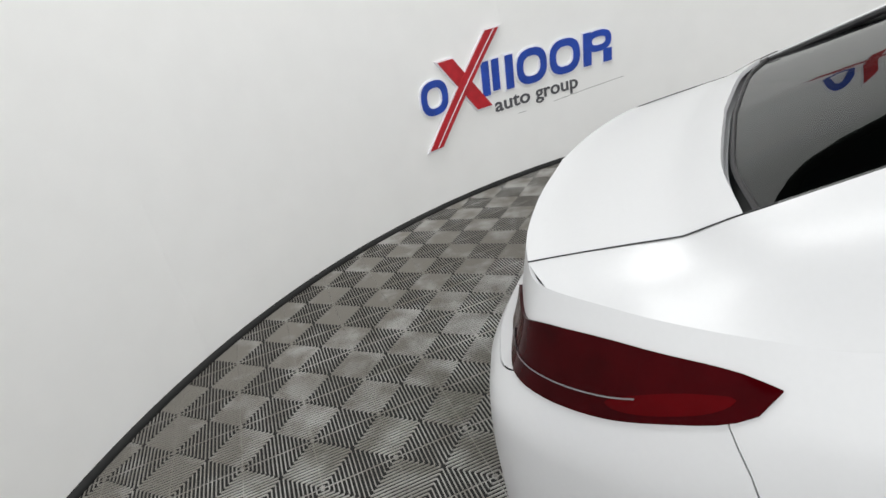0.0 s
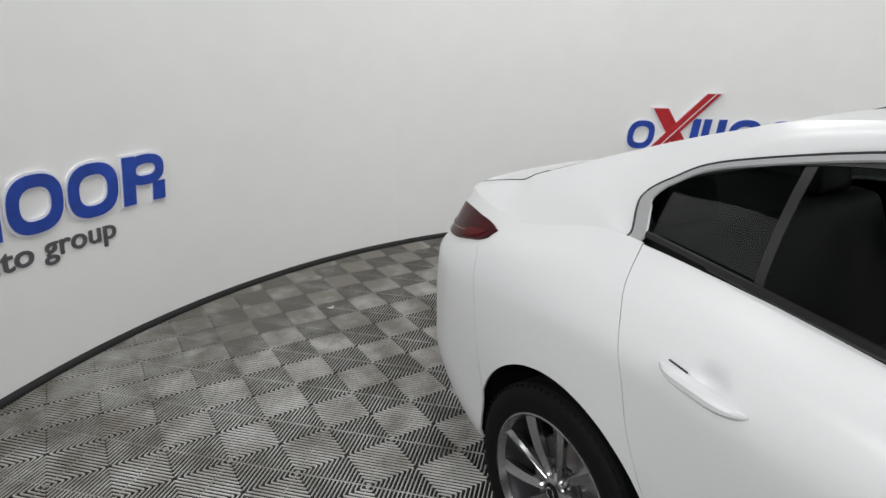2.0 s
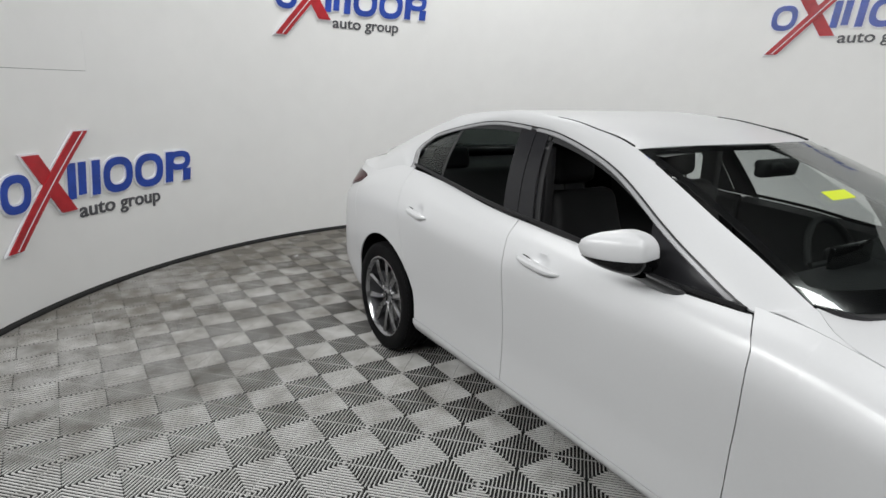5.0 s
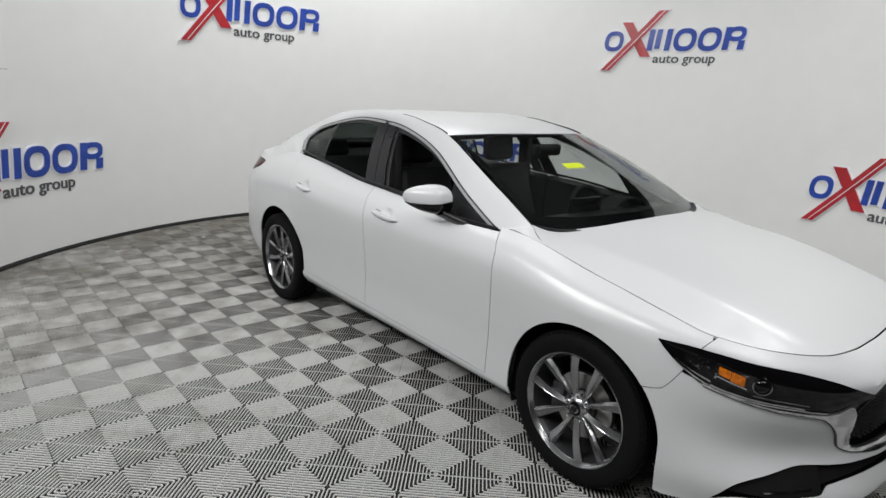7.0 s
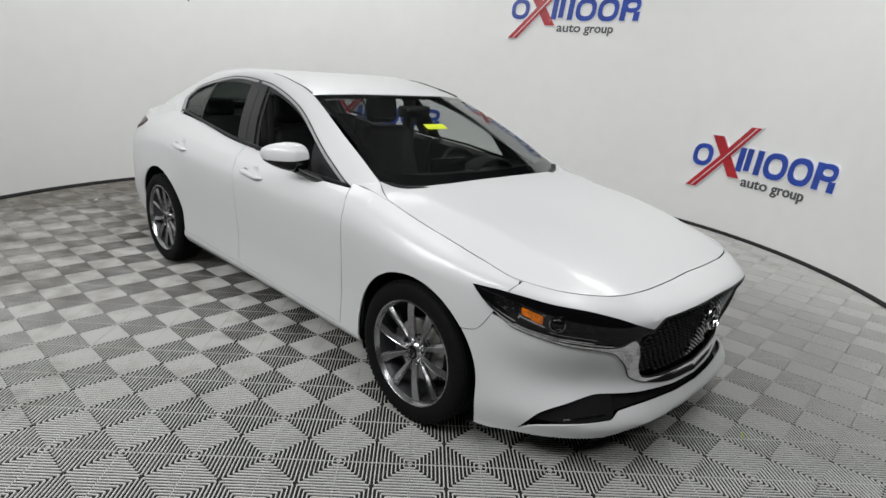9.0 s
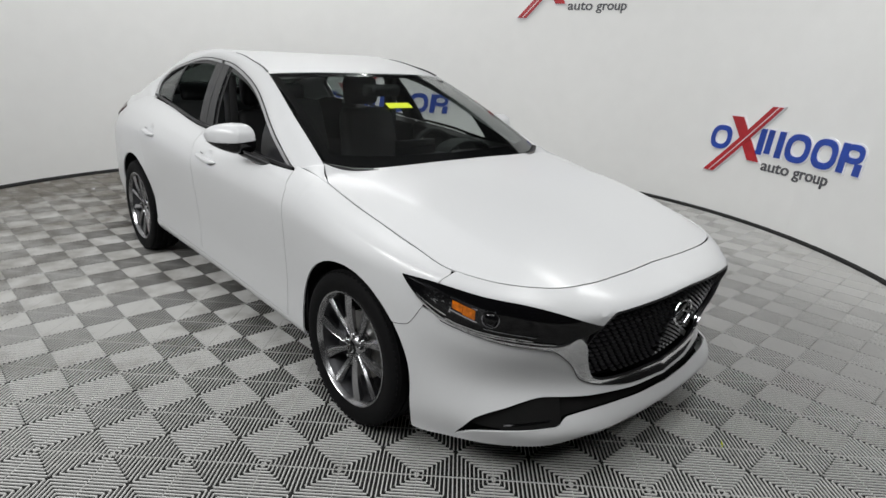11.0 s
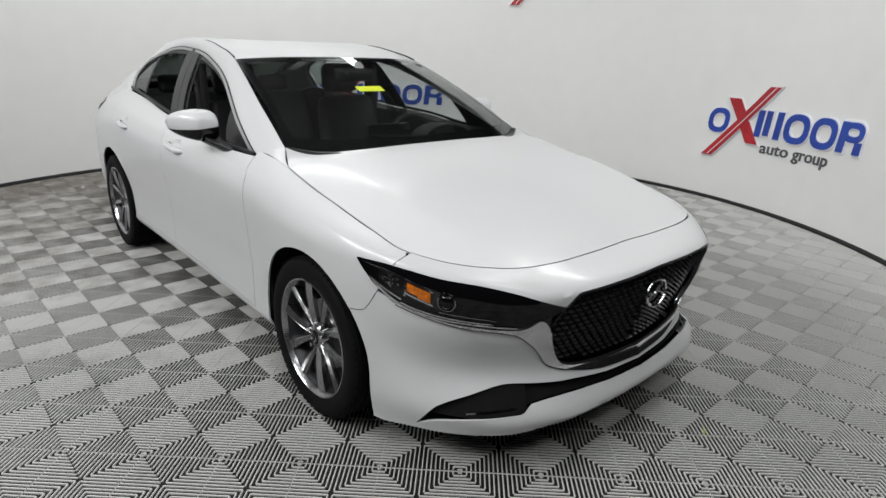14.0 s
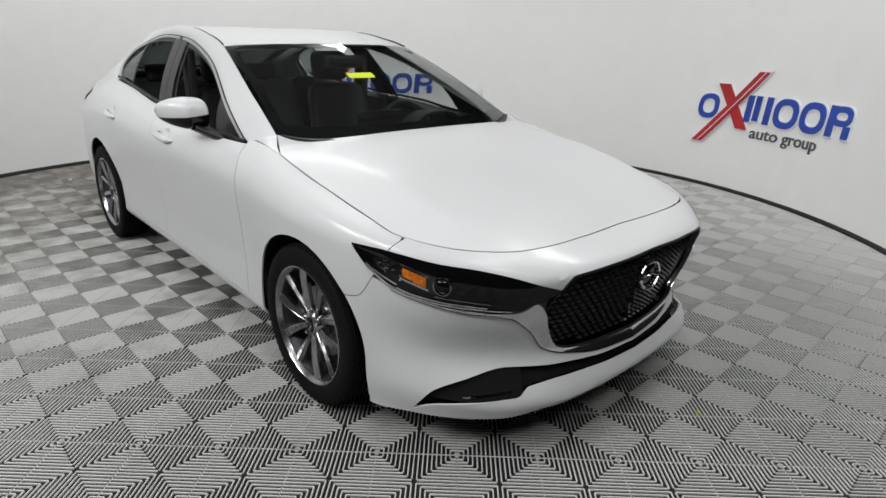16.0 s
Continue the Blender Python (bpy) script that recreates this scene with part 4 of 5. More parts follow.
# ---- side windows ----
tx = [p[0] for p in T_CURVE[:10]][::-1]
t_y, t_z = spline(tx, [p[1] for p in T_CURVE[:10]][::-1], True), spline(tx, [p[2] for p in T_CURVE[:10]][::-1], True)


def side(x, t, off=0.0):
    """A point on the side window surface: x along the car, t from belt (0) to rail (1)."""
    a = Vector((x, float(belt_y(x)), float(belt_z(x))))
    b = Vector((x, float(t_y(x)), float(t_z(x))))
    p = a.lerp(b, t)
    p.y -= .02 * 4 * t * (1 - t) * min(1, (b - a).length / .3) + off
    p.z += off * .4
    return tuple(p)


def side_sheet(xa, xb, t0, t1, off, n=14, m=8, depth=.004):
    """xa, xb: (bottom, top) x of the two slanted ends."""
    bm = bmesh.new()
    rows = []
    for i in range(n + 1):
        row = []
        for k in range(m + 1):
            t = t0 + (t1 - t0) * k / m
            x = (xa[0] + (xa[1] - xa[0]) * t) + ((xb[0] + (xb[1] - xb[0]) * t) - (xa[0] + (xa[1] - xa[0]) * t)) * i / n
            row.append(side(x, t, off))
        rows.append(row)
    grid(bm, rows)
    facing_out(bm, (0, 0, .9))
    if depth:
        thicken(bm, depth)
    return bm


def side_part(name, pair, bm, mat, label="", shadow=True):
    made = []
    for parent, one in zip(pair, (bm, mirrored(bm))):
        ob = part(name, one, mat, parent, label)
        ob.visible_shadow = shadow
        made.append(ob)
    return made


side_part("quarter_window", rear_doors, side_sheet((-1.265, -1.265), (-.977, -.990), .05, .93, -.012, 12, 10), PRIVACY_GLASS, "dark quarter window")
side_part("window_divider", rear_doors, side_sheet((-.982, -.995), (-.962, -.972), .02, .96, -.006, 2, 10), BLACK_TRIM, "black window divider")
side_part("pillar_cover", rear_doors, side_sheet((-.375, -.515), (-.272, -.408), .02, .965, .001, 4, 10), PILLAR_FILM, "glossy dark pillar cover")
side_part("pillar_cover", front_doors, side_sheet((-.266, -.402), (-.165, -.320), .02, .965, .001, 4, 10), PILLAR_FILM, "glossy dark pillar cover")
side_part("window_channel", front_doors, side_sheet((-.163, -.318), (-.128, -.288), .02, .96, -.008, 2, 10), BLACK_TRIM, "black rubber window channel")
side_part("sail_panel", front_doors, side_sheet((.47, .37), (.765, .765), .02, .96, -.002, 8, 6), PILLAR_FILM, "dark triangular mirror base panel")
# seal inside the upper edge, satin trim outside it, belt strip below
for doors, x0, x1 in ((front_doors, -.275, .76), (rear_doors, -1.25, -.285)):
    xs_ = np.linspace(x0, x1, 36)
    side_part("window_seal", doors, side_sheet((x0, x0), (x1, x1), .90, .975, -.003, 36, 2), BLACK_TRIM, "black window seal")
    bm = ribbon(bmesh.new(), [side(x, .035, .006) for x in np.linspace(x0 - (0 if x0 > -1 else .015), x1 + (.03 if x1 > 0 else .01), 36)], .016, .007, lambda i: (0, -1, .15))
    side_part("belt_strip", doors, bm, BLACK_TRIM, "black belt line strip")


def window_trim(doors, first, last):
    bm = bmesh.new()
    rows = []
    for i in range(first, last):
        p = Vector(low[i])
        d = (Vector(low[min(i + 1, last)]) - Vector(low[max(i - 1, 0)])).normalized()
        c = Vector((min(max(p.x, -1.08), .45), -.74, 1.06)) - p
        c = (c - d * c.dot(d)).normalized()
        w = .021 + .026 * max(0.0, min(1.0, (i - 79) / 8)) * max(0.0, min(1.0, (96 - i) / 4)) ** .5
        o = Vector((0, -.006, .003))
        rows.append([tuple(p + c * .003 + o * .5), tuple(p + c * .006 + o), tuple(p + c * (w - .003) + o), tuple(p + c * w + o * .4)])
    grid(bm, rows)
    facing_out(bm, (0, 0, .9))
    side_part("window_trim", doors, close_up(bm, .005), SATIN_METAL, "satin grey window trim")


window_trim(front_doors, 22, 57)
window_trim(rear_doors, 57, 94)


# door handles
def handle(doors, xa, xb, z):
    bm = bmesh.new()
    rows = []
    n = 22
    for i in range(n + 1):
        u = i / n
        x = xa + (xb - xa) * u
        zc_ = z + .006 * math.cos(u * 3)
        base = skin(s_of(x), zc_)
        rise = .034 * (1 - (2 * u - 1) ** 4) + .002
        h = .013 * (1 - abs(2 * u - 1) ** 3) + .003
        rows.append([(base[0], base[1] - rise * f, zc_ + h * g) for f, g in ((.25, 1), (.8, .9), (1, .35), (1, -.35), (.8, -.9), (.25, -1), (.05, 0), (.25, 1))])
    grid(bm, rows)
    bmesh.ops.remove_doubles(bm, verts=bm.verts, dist=.0002)
    bmesh.ops.recalc_face_normals(bm, faces=bm.faces)
    made = side_part("door_handle", doors, bm, PAINT, "white door handle")
    bm = bmesh.new()
    x = xa + (xb - xa) * .34
    base = skin(s_of(x), z + .018)
    tube(bm, [(base[0] - .05, base[1] - .004, z + .021), (base[0], base[1] - .012, z + .019), (base[0] + .006, base[1] - .03, z + .008)], .0022, 6)
    side_part("handle_joint", doors, bm, BLACK_TRIM, "dark joint line of the handle")


handle(front_doors, -.120, .135, .886)
handle(rear_doors, -1.060, -.850, .905)


# door mirrors
def door_mirror():
    bm = bmesh.new()
    rows = []
    for i in range(25):
        u = -1 + 2 * i / 24                  # from the door outwards
        y = -.918 - .098 * u
        size = max(0, 1 - abs(u) ** (3.0 if u > 0 else 7.0)) ** .5
        tall = .070 * size * (1.0 - .30 * max(u, 0))
        deep = .092 * size * (1.0 - .25 * max(u, 0))
        x0 = .440 - .09 * max(u, 0) ** 1.5
        zc_ = 1.052 + .008 * u
        row = []
        for k in range(29):
            a = 2 * math.pi * k / 28
            c, s = math.cos(a), math.sin(a)
            cx = deep * (abs(c) ** .75) * (1 if c > 0 else -.35)
            row.append((x0 + cx, y, zc_ + tall * (abs(s) ** .8) * (1 if s > 0 else -1)))
        rows.append(row)
    grid(bm, rows)
    bmesh.ops.remove_doubles(bm, verts=bm.verts, dist=.0004)
    bmesh.ops.recalc_face_normals(bm, faces=bm.faces)
    return bm


bm = door_mirror()
side_part("door_mirror", front_doors, bm, PAINT, "white door mirror housing")
bm = door_mirror()
for v in bm.verts:
    v.co = Vector((.44, -.918, 1.052)) + (v.co - Vector((.44, -.918, 1.052))) * 1.03
bmesh.ops.bisect_plane(bm, geom=bm.verts[:] + bm.edges[:] + bm.faces[:], plane_co=(0, -.918, 1.040), plane_no=(0, -.10, 1), clear_outer=True)
side_part("mirror_underside", front_doors, bm, GLOSS_BLACK, "gloss black underside of the mirror")
bm = bmesh.new()
rows = []
for i in range(9):
    u = i / 8
    p = Vector((.57, -.815, .945)).lerp(Vector((.47, -.905, .995)), u)
    w, h = .045 + .02 * u, .016 + .006 * (1 - u)
    rows.append([(p.x + w * math.cos(a), p.y, p.z + h * math.sin(a)) for a in np.linspace(0, 2 * math.pi, 15)])
grid(bm, rows)
bmesh.ops.remove_doubles(bm, verts=bm.verts, dist=.0004)
bmesh.ops.recalc_face_normals(bm, faces=bm.faces)
side_part("mirror_foot", front_doors, bm, BLACK_TRIM, "black mirror foot")


# ---- wheels ----
def build_wheel():
    """A wheel with its outer face towards -y."""
    bm = bmesh.new()
    lathe(bm, [(.234, -.088), (.238, -.094), (.240, -.090), (.232, -.080), (.214, -.05), (.208, .09), (.235, .10)], 64)
    w = part("wheel", bm, ALLOY_DARK, car, "grey ten-spoke alloy wheel with a low black tyre")
    bm = bmesh.new()
    prof = [(.235, -.080), (.241, -.094), (.252, -.0985), (.268, -.102), (.285, -.1025), (.300, -.100), (.312, -.094), (.319, -.085), (.3225, -.076)]
    tread = []
    for y0, y1 in ((-.076, -.045), (-.037, -.004), (.004, .037), (.045, .076)):
        tread += [(.3185, y0), (.325, y0 + .001), (.325, y1 - .001), (.3185, y1)]
    lathe(bm, prof + tread + [(r, -y) for r, y in prof[::-1]], 84)
    part("tyre", bm, RUBBER, w, "low-profile black rubber tyre")
    # shoulder blocks of the tread
    bm = bmesh.new()
    for k in range(72):
        a = 2 * math.pi * k / 72
        m = Matrix.Rotation(-a, 4, "Y") @ pose(.3165, -.086, 0, 0, 0, 38)
        box(bm, (-.004, -.008, -.0075), (.0006, .008, .0075), 0, m)
    tagged(part("tread", bm, RUBBER, w, "", 0), "small shoulder blocks of the tread", kind="stuff")
    bm = bmesh.new()
    lathe(bm, [(.222, -.078), (.230, -.092), (.2355, -.098), (.2405, -.0965), (.2415, -.090)], 72)
    part("rim_lip", bm, ALLOY, w, "bright machined rim lip")
    # spokes: ridged bars, narrow at the hub and wide at the rim
    for k in range(10):
        bm = bmesh.new()
        rows = []
        lean = 1 if k % 2 else -1             # neighbours lean to each other in pairs
        for i in range(11):
            u = i / 10
            r = .040 + (.233 - .040) * u
            half = .0105 + .0140 * u ** 1.2
            ridge = half * (.55 - .25 * u) * lean
            ang = lean * (.075 - .115 * u)
            y = -.068 - .022 * math.sin(math.pi * .5 * u) + .004 * u
            d = .026 + .010 * u
            rows.append([(r, y + .011, -half), (r, y + .002, ridge - half * .16), (r, y, ridge), (r, y + .002, ridge + half * .16), (r, y + .011, half), (r, y + d, half * .7), (r, y + d, -half * .7), (r, y + .011, -half)])
            c, s = math.cos(ang), math.sin(ang)
            rows[-1] = [(p[0] * c - p[2] * s, p[1], p[0] * s + p[2] * c) for p in rows[-1]]
        grid(bm, rows)
        bmesh.ops.remove_doubles(bm, verts=bm.verts, dist=.00005)
        bmesh.ops.holes_fill(bm, edges=[e for e in bm.edges if e.is_boundary])
        bmesh.ops.recalc_face_normals(bm, faces=bm.faces)
        bmesh.ops.rotate(bm, matrix=Matrix.Rotation(2 * math.pi * k / 10 + .16, 3, "Y"), verts=bm.verts)
        part("spoke", bm, ALLOY, w, "", 12)
    bm = bmesh.new()
    lathe(bm, [(.030, -.076), (.038, -.073), (.050, -.062), (.060, -.050), (.064, -.02)], 40)
    part("hub", bm, ALLOY, w)
    bm = bmesh.new()
    lathe(bm, [(0, -.082), (.022, -.0815), (.029, -.0785), (.030, -.07)], 32)
    part("hub_cap", bm, GLOSS_BLACK, w, "black hub cap with a plain ring")
    bm = bmesh.new()
    tube(bm, [(.019 * math.cos(a), -.0822, .015 * math.sin(a)) for a in np.linspace(0, 2 * math.pi, 24)], .0018, 6)
    part("cap_ring", bm, CHROME, w, "plain silver ring")
    for k in range(5):
        a = 2 * math.pi * k / 5 + .33
        bm = bmesh.new()
        lathe(bm, [(0, -.078), (.006, -.078), (.0085, -.074), (.0085, -.055)], 6, Matrix.Translation((.054 * math.cos(a), 0, .054 * math.sin(a))))
        part("wheel_nut", bm, CHROME, w)
    bm = bmesh.new()
    lathe(bm, [(.07, -.022), (.142, -.022), (.142, .0), (.07, .0)], 48)
    part("brake_disc", bm, STEEL, w, "plain steel brake disc")
    bm = bmesh.new()
    box(bm, (-.15, -.045, -.06), (-.085, .02, .06), .012)
    part("brake_caliper", bm, ALLOY_DARK, w, "dark brake caliper")
    return w


wheel = build_wheel()
wheel.matrix_basis = pose(WHEEL_X, -.780, WHEEL_Z, 0, 0, 0)
copy_thing(wheel, pose(-WHEEL_X, -.780, WHEEL_Z, 0, 47, 0))
copy_thing(wheel, pose(WHEEL_X, .784, WHEEL_Z, 0, 20, 180))
copy_thing(wheel, pose(-WHEEL_X, .788, WHEEL_Z, 0, 70, 180))
# wheel wells, inner lining and underbody
for x in (WHEEL_X, -WHEEL_X):
    bm = bmesh.new()
    rows = []
    for a in np.linspace(-.35, math.pi + .35, 30):
        r = (ARCH if x > 0 else REAR_ARCH) + .012
        px, pz = x + r * math.cos(a), WHEEL_Z + r * math.sin(a)
        rim = skin(s_of(px), max(pz, .24))[1] + .016
        rows.append([(px, y, pz) for y in (rim, -.60, -.56)] + [(x, -.56, WHEEL_Z)])
    grid(bm, rows)
    bmesh.ops.remove_doubles(bm, verts=bm.verts, dist=.0005)
    both("wheel_well", bm, LINER, car, "black wheel well liner")
bm = bmesh.new()
rows = []
for s in np.linspace(.02, F0 + 1.46, 130):
    x = float(out_x(s))
    lo = max(.25, arch_z(x, WHEEL_X) + .01, arch_z(x, -WHEEL_X) + .01)
    hi = top_z(s) - .012
    rows.append([skin(s, lo + (hi - lo) * k / 6, -.016) for k in range(7)])
grid(bm, rows)
part("inner_body", whole(bm), LINER, car, "")
bm = bmesh.new()
rows = []
for s in np.linspace(0.0, S_END, 90):
    x = float(out_x(s))
    p = skin(s, float(SEC[1](s)) + .02, -.03)
    near = abs(abs(x) - WHEEL_X) < ARCH + .02
    y = -.56 if near else p[1]
    z = max(.20, p[2])
    rows.append([(p[0], y, z), (p[0], 0, z - .012)])
grid(bm, rows)
part("underbody", whole(bm), LINER, car, "black underbody")


# ---- cabin ----
def soft_block(bm, lo, hi, r, m=None):
    return box(bm, lo, hi, r, m, 3)


def front_seat(y):
    bm = bmesh.new()
    soft_block(bm, (-.27, -.25, -.07), (.27, .25, .09), .055)
    bmesh.ops.transform(bm, matrix=pose(.10, y, .50, 0, -8, 0), verts=bm.verts)
    seat = part("front_seat", bm, LEATHER, car, "black leather front seat")
    bm = bmesh.new()
    soft_block(bm, (-.06, -.25, 0), (.07, .25, .62), .055)
    for v in bm.verts:
        v.co.y *= 1 - .22 * max(0, v.co.z - .3) / .3
    bmesh.ops.transform(bm, matrix=pose(-.17, y, .50, 0, -16, 0), verts=bm.verts)
    part("backrest", bm, LEATHER, seat)
    bm = bmesh.new()
    soft_block(bm, (-.05, -.13, 0), (.045, .13, .19), .045)
    bmesh.ops.transform(bm, matrix=pose(-.375, y, 1.115, 0, -8, 0), verts=bm.verts)
    part("headrest", bm, LEATHER, seat)
    for dy in (-.06, .06):
        bm = bmesh.new()
        tube(bm, [(-.345, y + dy, 1.07), (-.375, y + dy, 1.17)], .005)
        part("headrest_post", bm, CABIN, seat)


front_seat(-.37)
front_seat(.37)
bm = bmesh.new()
soft_block(bm, (-1.25, -.62, .42), (-.72, .62, .58), .06)
bench = part("rear_bench", bm, LEATHER, car, "black leather rear bench")
bm = bmesh.new()
soft_block(bm, (-.07, -.62, 0), (.07, .62, .58), .055, pose(-1.18, 0, .52, 0, -22, 0))
part("backrest", bm, LEATHER, bench)
for y in (-.38, .38):
    bm = bmesh.new()
    soft_block(bm, (-.04, -.12, 0), (.04, .12, .13), .035, pose(-1.41, y, 1.06, 0, -12, 0))
    part("headrest", bm, LEATHER, bench)
bm = bmesh.new()
box(bm, (-1.95, -.60, 1.04), (-1.38, .60, 1.065), .01)
part("parcel_shelf", bm, CABIN, car, "black parcel shelf")
bm = bmesh.new()
rows = []
for v in np.linspace(-1, 1, 25):
    y = v * .72
    x0 = 1.02 - .12 * v * v
    rows.append([(x0, y, .935), (x0 - .2, y, .955), (.66, y, .950), (.60, y, .925), (.585, y, .86), (.62, y, .70), (.70, y, .45)])
grid(bm, rows)
facing_out(bm)
dashboard = part("dashboard", close_up(bm, .01), CABIN, car, "black soft dashboard")
bm = bmesh.new()
box(bm, (.665, -.13, .945), (.69, .14, 1.03), .006)
part("centre_screen", bm, GLOSS_BLACK, dashboard, "black centre display")
bm = bmesh.new()
rows = []
for a in np.linspace(0, math.pi, 13):
    rows.append([(.62 + .12 * k, .37 + .17 * math.cos(a), .93 + .075 * math.sin(a)) for k in range(2)])
grid(bm, rows)
part("instrument_hood", close_up(bm, .008), CABIN, dashboard, "black instrument hood")
bm = bmesh.new()
tube(bm, [(0, .185 * math.cos(a), .185 * math.sin(a)) for a in np.linspace(0, 2 * math.pi, 40)], .016, 10)
for a in (0, math.pi, -math.pi / 2):
    tube(bm, [(.03, .04 * math.cos(a), .04 * math.sin(a)), (0, .178 * math.cos(a), .178 * math.sin(a))], .014)
soft_block(bm, (.0, -.07, -.06), (.06, .07, .06), .02)
bmesh.ops.transform(bm, matrix=pose(.46, .37, .86, 0, -24, 0), verts=bm.verts)
part("steering_wheel", bm, LEATHER, car, "black leather steering wheel")
bm = bmesh.new()
soft_block(bm, (-.02, -.12, -.032), (.025, .12, .035), .016, pose(.36, 0, 1.262, 0, 8, 0))
inner_mirror = part("inner_mirror", bm, CABIN, car, "black inner rear-view mirror")
bm = bmesh.new()
soft_block(bm, (.31, -.08, 1.255), (.405, .08, 1.292), .015)
part("sensor_box", bm, CABIN, inner_mirror, "black sensor box at the windshield")
bm = bmesh.new()
grid(bm, [[(.664, y, 1.196), (.620, y, 1.218)] for y in np.linspace(-.165, -.010, 6)])
thicken(bm, .001)
part("sticker", bm, STICKER, windshield, "bright yellow paper sticker")
bm = bmesh.new()
rows = []
for x in np.linspace(-1.08, .28, 24):
    w, e = -float(uy(min(x, .175))) - .03, float(uz(min(x, .175))) - .02
    rows.append([(x, w * v, e + (float(zc(x)) - .03 - e) * (1 - abs(v) ** 2.4)) for v in np.linspace(-1, 1, 17)])
grid(bm, rows)
part("headliner", bm, LINING, car, "grey cloth headliner")
for name, x0, x1 in (("front", -.2, .82), ("rear", -1.1, -.23)):
    bm = bmesh.new()
    grid(bm, [[(x, -.735, .30), (x, -.71, .60), (x, -.70, .80), (x, float(belt_y(x)) + .06, float(belt_z(x)) - .02), (x, float(belt_y(x)) + .022, float(belt_z(x)) + .006)] for x in np.linspace(x0, x1, 12)])
    thicken(bm, .02)
    side_part("door_lining", front_doors if name == "front" else rear_doors, bm, CABIN, "black inner door lining")
bm = bmesh.new()
box(bm, (-1.3, -.72, .24), (1.0, .72, .28))
box(bm, (-.6, -.13, .28), (.75, .13, .68), .03)
part("cabin_floor", bm, CABIN, car, "black carpet and console", 0)
for y0 in (-.60, .57):
    bm = bmesh.new()
    soft_block(bm, (-.36, y0 - .02, .6), (-.27, y0 + .03, 1.30), .01)
    part("inner_pillar", bm, CABIN, car, "black inner pillar trim")


# ---- scraps on the floor ----
def scrap(x, y, turn, size, mat, label):
    """A small curled strip lying on the tiles."""
    bm = bmesh.new()
    rows = []
    for i in range(9):
        u = i / 8
        a = -1.2 + 2.4 * u
        rows.append([(size * math.sin(a) * (1 + .1 * w), size * (1 - math.cos(a)) + w * size * .10, .001 + .010 * u * u * (1 + w)) for w in (-1, 0, 1)])
    grid(bm, rows)
    thicken(bm, .0008)
    ob = part("paper_scrap", bm, mat, None, "")
    ob.matrix_world = pose(x, y, .0015, 0, 0, turn)
    return tagged(ob, label, "paper scrap")


scrap(-3.53, -.73, 40, .022, WHITE_SIGN, "small curled white paper scrap on the grey tiles")
scrap(2.458, .23, 115, .012, STICKER, "small yellow paper scrap on the grey tiles")

# ---------- floor tiles, last ----------
TILE, TURN = 0.2842, 46.26
RIBS = 18
grid_frame = pose(0, 0, 0, 0, 0, TURN) @ Matrix.Translation((0.0561, 0.0828, 0))


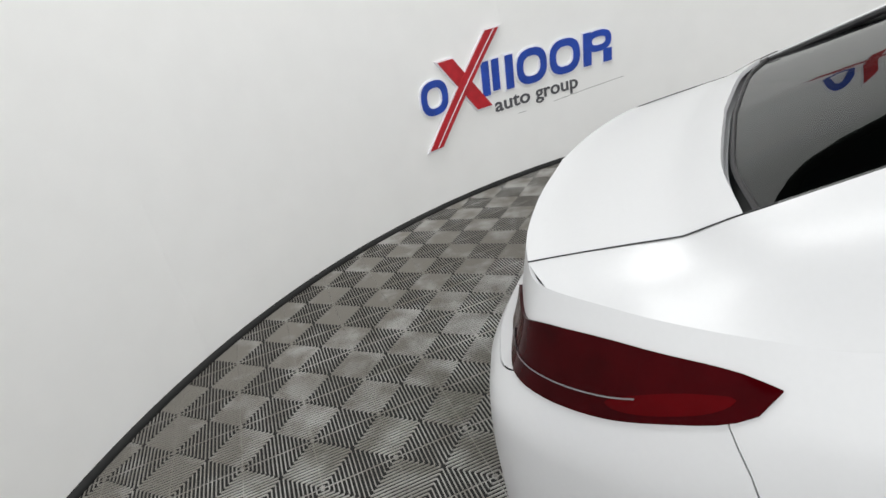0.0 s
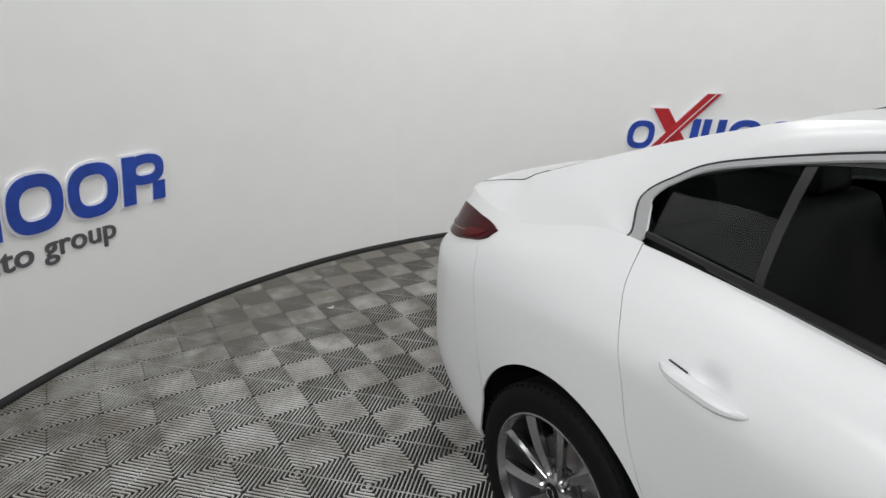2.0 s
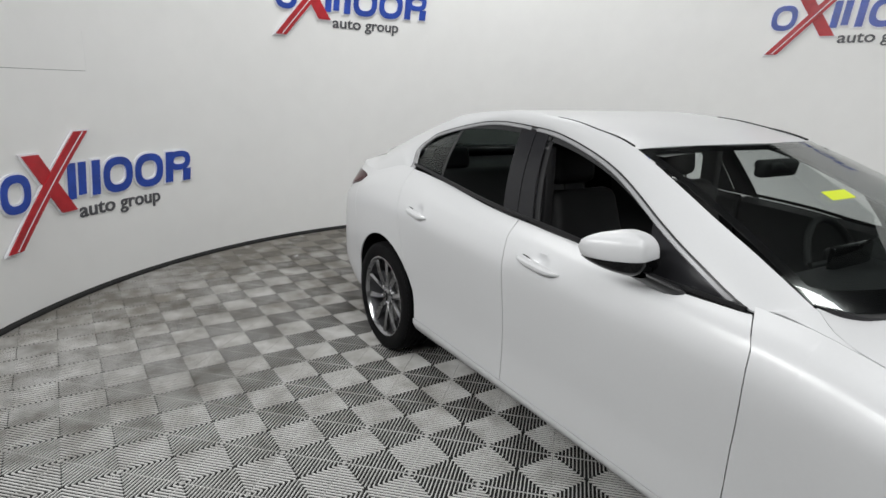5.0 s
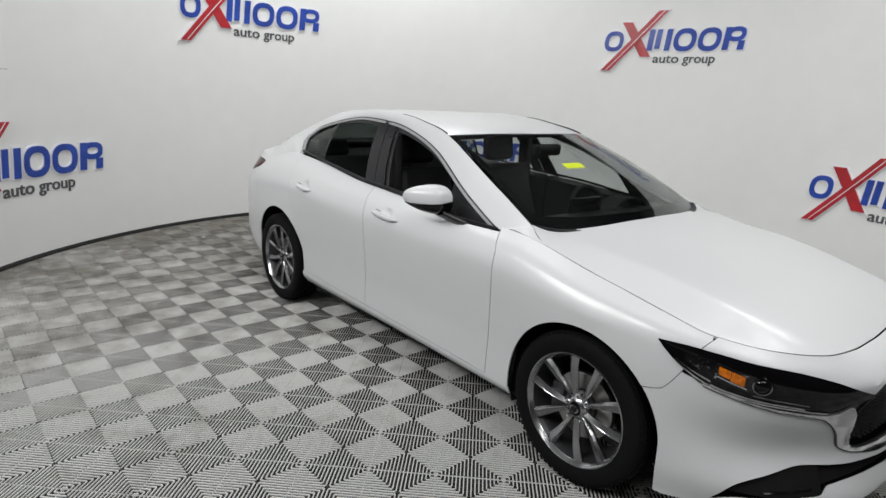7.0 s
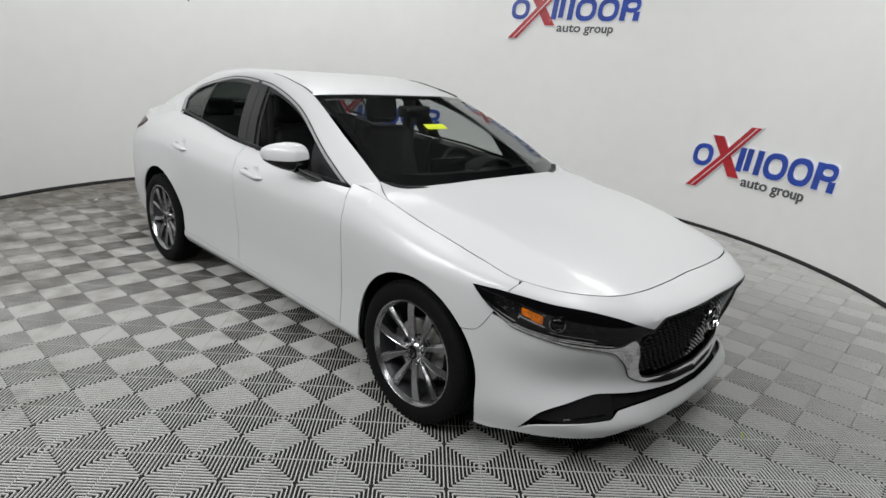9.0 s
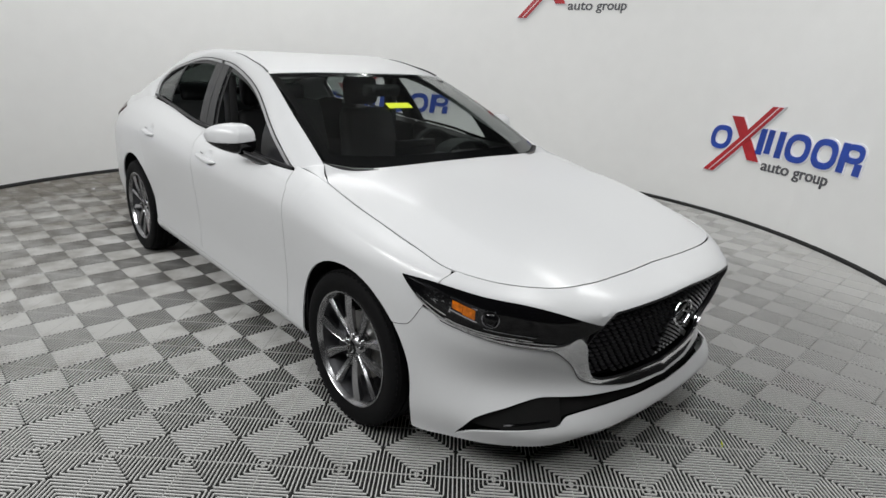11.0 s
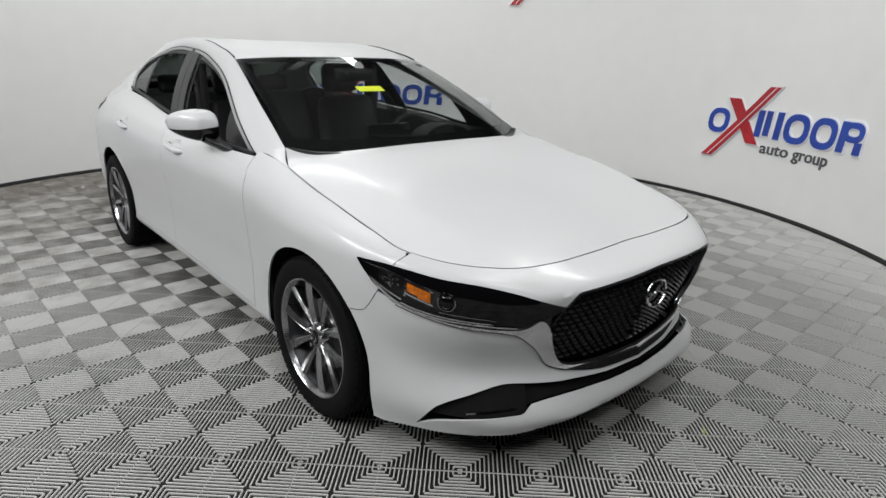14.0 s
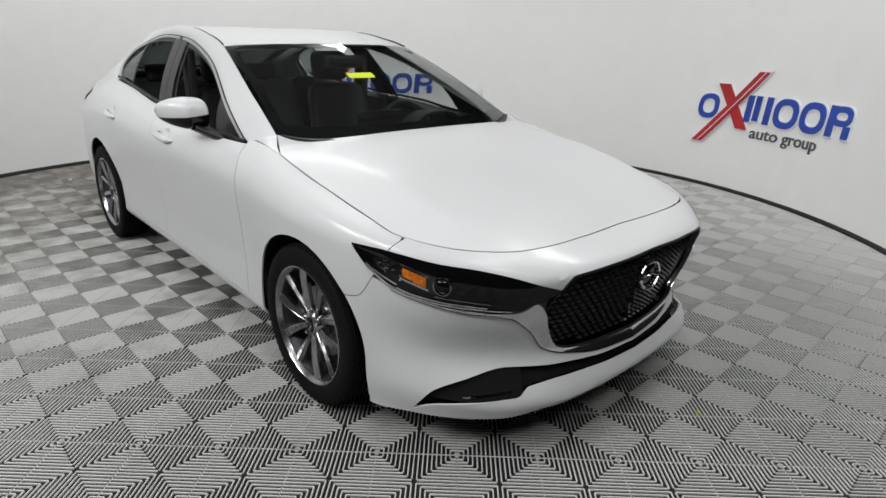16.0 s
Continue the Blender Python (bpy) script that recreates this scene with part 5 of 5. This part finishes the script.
def tile_mesh():
    """One tile: bars that run square to each edge, cut off along the diagonals."""
    verts, faces = [], []
    p, top, deep, half = TILE / RIBS, 0.0, -0.0070, TILE / RIBS * 0.148
    for side_ in range(4):
        c, s = round(math.cos(side_ * math.pi / 2)), round(math.sin(side_ * math.pi / 2))
        for k in range(RIBS):
            x = (k + 0.5) * p
            reach = min(x, TILE - x)
            y0, y1 = 0.0012, reach - 0.001
            if y1 <= y0:
                continue
            n = len(verts)
            for b in (y0, y1):
                for a, h in ((x - half, deep), (x - half, -0.0016), (x - half * 0.75, -0.0007), (x - half * 0.3, top), (x + half * 0.3, top), (x + half * 0.75, -0.0007),
                             (x + half, -0.0016), (x + half, deep)):
                    a, b2 = a - TILE / 2, b - TILE / 2
                    verts.append((a * c - b2 * s, a * s + b2 * c, h))
            faces += [(n + q, n + q + 1, n + q + 9, n + q + 8) for q in range(7)]
        # thin joint bar along the edge
        n = len(verts)
        for a, b, h in ((0.001, 0.0003, deep), (0.001, 0.0003, -0.0022), (TILE - 0.001, 0.0003, -0.0022), (TILE - 0.001, 0.0003, deep),
                        (0.001, 0.0009, deep), (0.001, 0.0009, -0.0022), (TILE - 0.001, 0.0009, -0.0022), (TILE - 0.001, 0.0009, deep)):
            a, b = a - TILE / 2, b - TILE / 2
            verts.append((a * c - b * s, a * s + b * c, h))
        faces += [(n, n + 1, n + 2, n + 3), (n + 1, n + 5, n + 6, n + 2), (n + 5, n + 4, n + 7, n + 6)]
    return verts, faces


tv, tf = tile_mesh()
tile_data = bpy.data.meshes.new("tile")
tile_data.from_pydata(tv, [], tf)
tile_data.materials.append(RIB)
bm = bmesh.new()
bm.from_mesh(tile_data)
bmesh.ops.recalc_face_normals(bm, faces=bm.faces)
for f in bm.faces:
    if f.normal.z < -0.1:
        f.normal_flip()
bm.to_mesh(tile_data)
bm.free()
places = []
for i in range(-23, 24):
    for j in range(-23, 24):
        c = grid_frame @ Vector(((i + 0.5) * TILE, (j + 0.5) * TILE, 0))
        inside = math.hypot(c.x - HUB_X, c.y - HUB_Y) < BOOTH_R + 0.15
        front = -3.6 < c.y < 3.2 and -0.2 < c.x < 4.0
        if (inside or front) and not (abs(c.x) < 1.9 and -0.45 < c.y < 0.45):
            # how near the stretch of floor beside the car is
            places.append((math.hypot(max(0, -1.6 - c.x, c.x - 2.9), max(0, -2.2 - c.y, c.y + 0.9)), i, j))
places.sort()
for _, i, j in places[:300]:
    ob = new("tile", tile_data)
    ob.parent = floor
    ob.matrix_basis = grid_frame @ Matrix.Translation(((i + 0.5) * TILE, (j + 0.5) * TILE, 0))
tv, tf = np.array(tv), np.array(tile_data.polygons[0].vertices[:] and [list(p.vertices) for p in tile_data.polygons])
verts, faces, count = [], [], 0
for _, i, j in places[300:]:
    verts.append(tv + ((i + 0.5) * TILE, (j + 0.5) * TILE, 0))
    faces.append(tf + count)
    count += len(tv)
rest = bpy.data.meshes.new("tile_rest")
rest.from_pydata(np.concatenate(verts).tolist(), [], np.concatenate(faces).tolist())
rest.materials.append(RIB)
ob = new("tile_rest", rest)
ob.parent = floor
ob.matrix_basis = grid_frame
tagged(ob, "further grey ribbed floor tiles", kind="stuff")
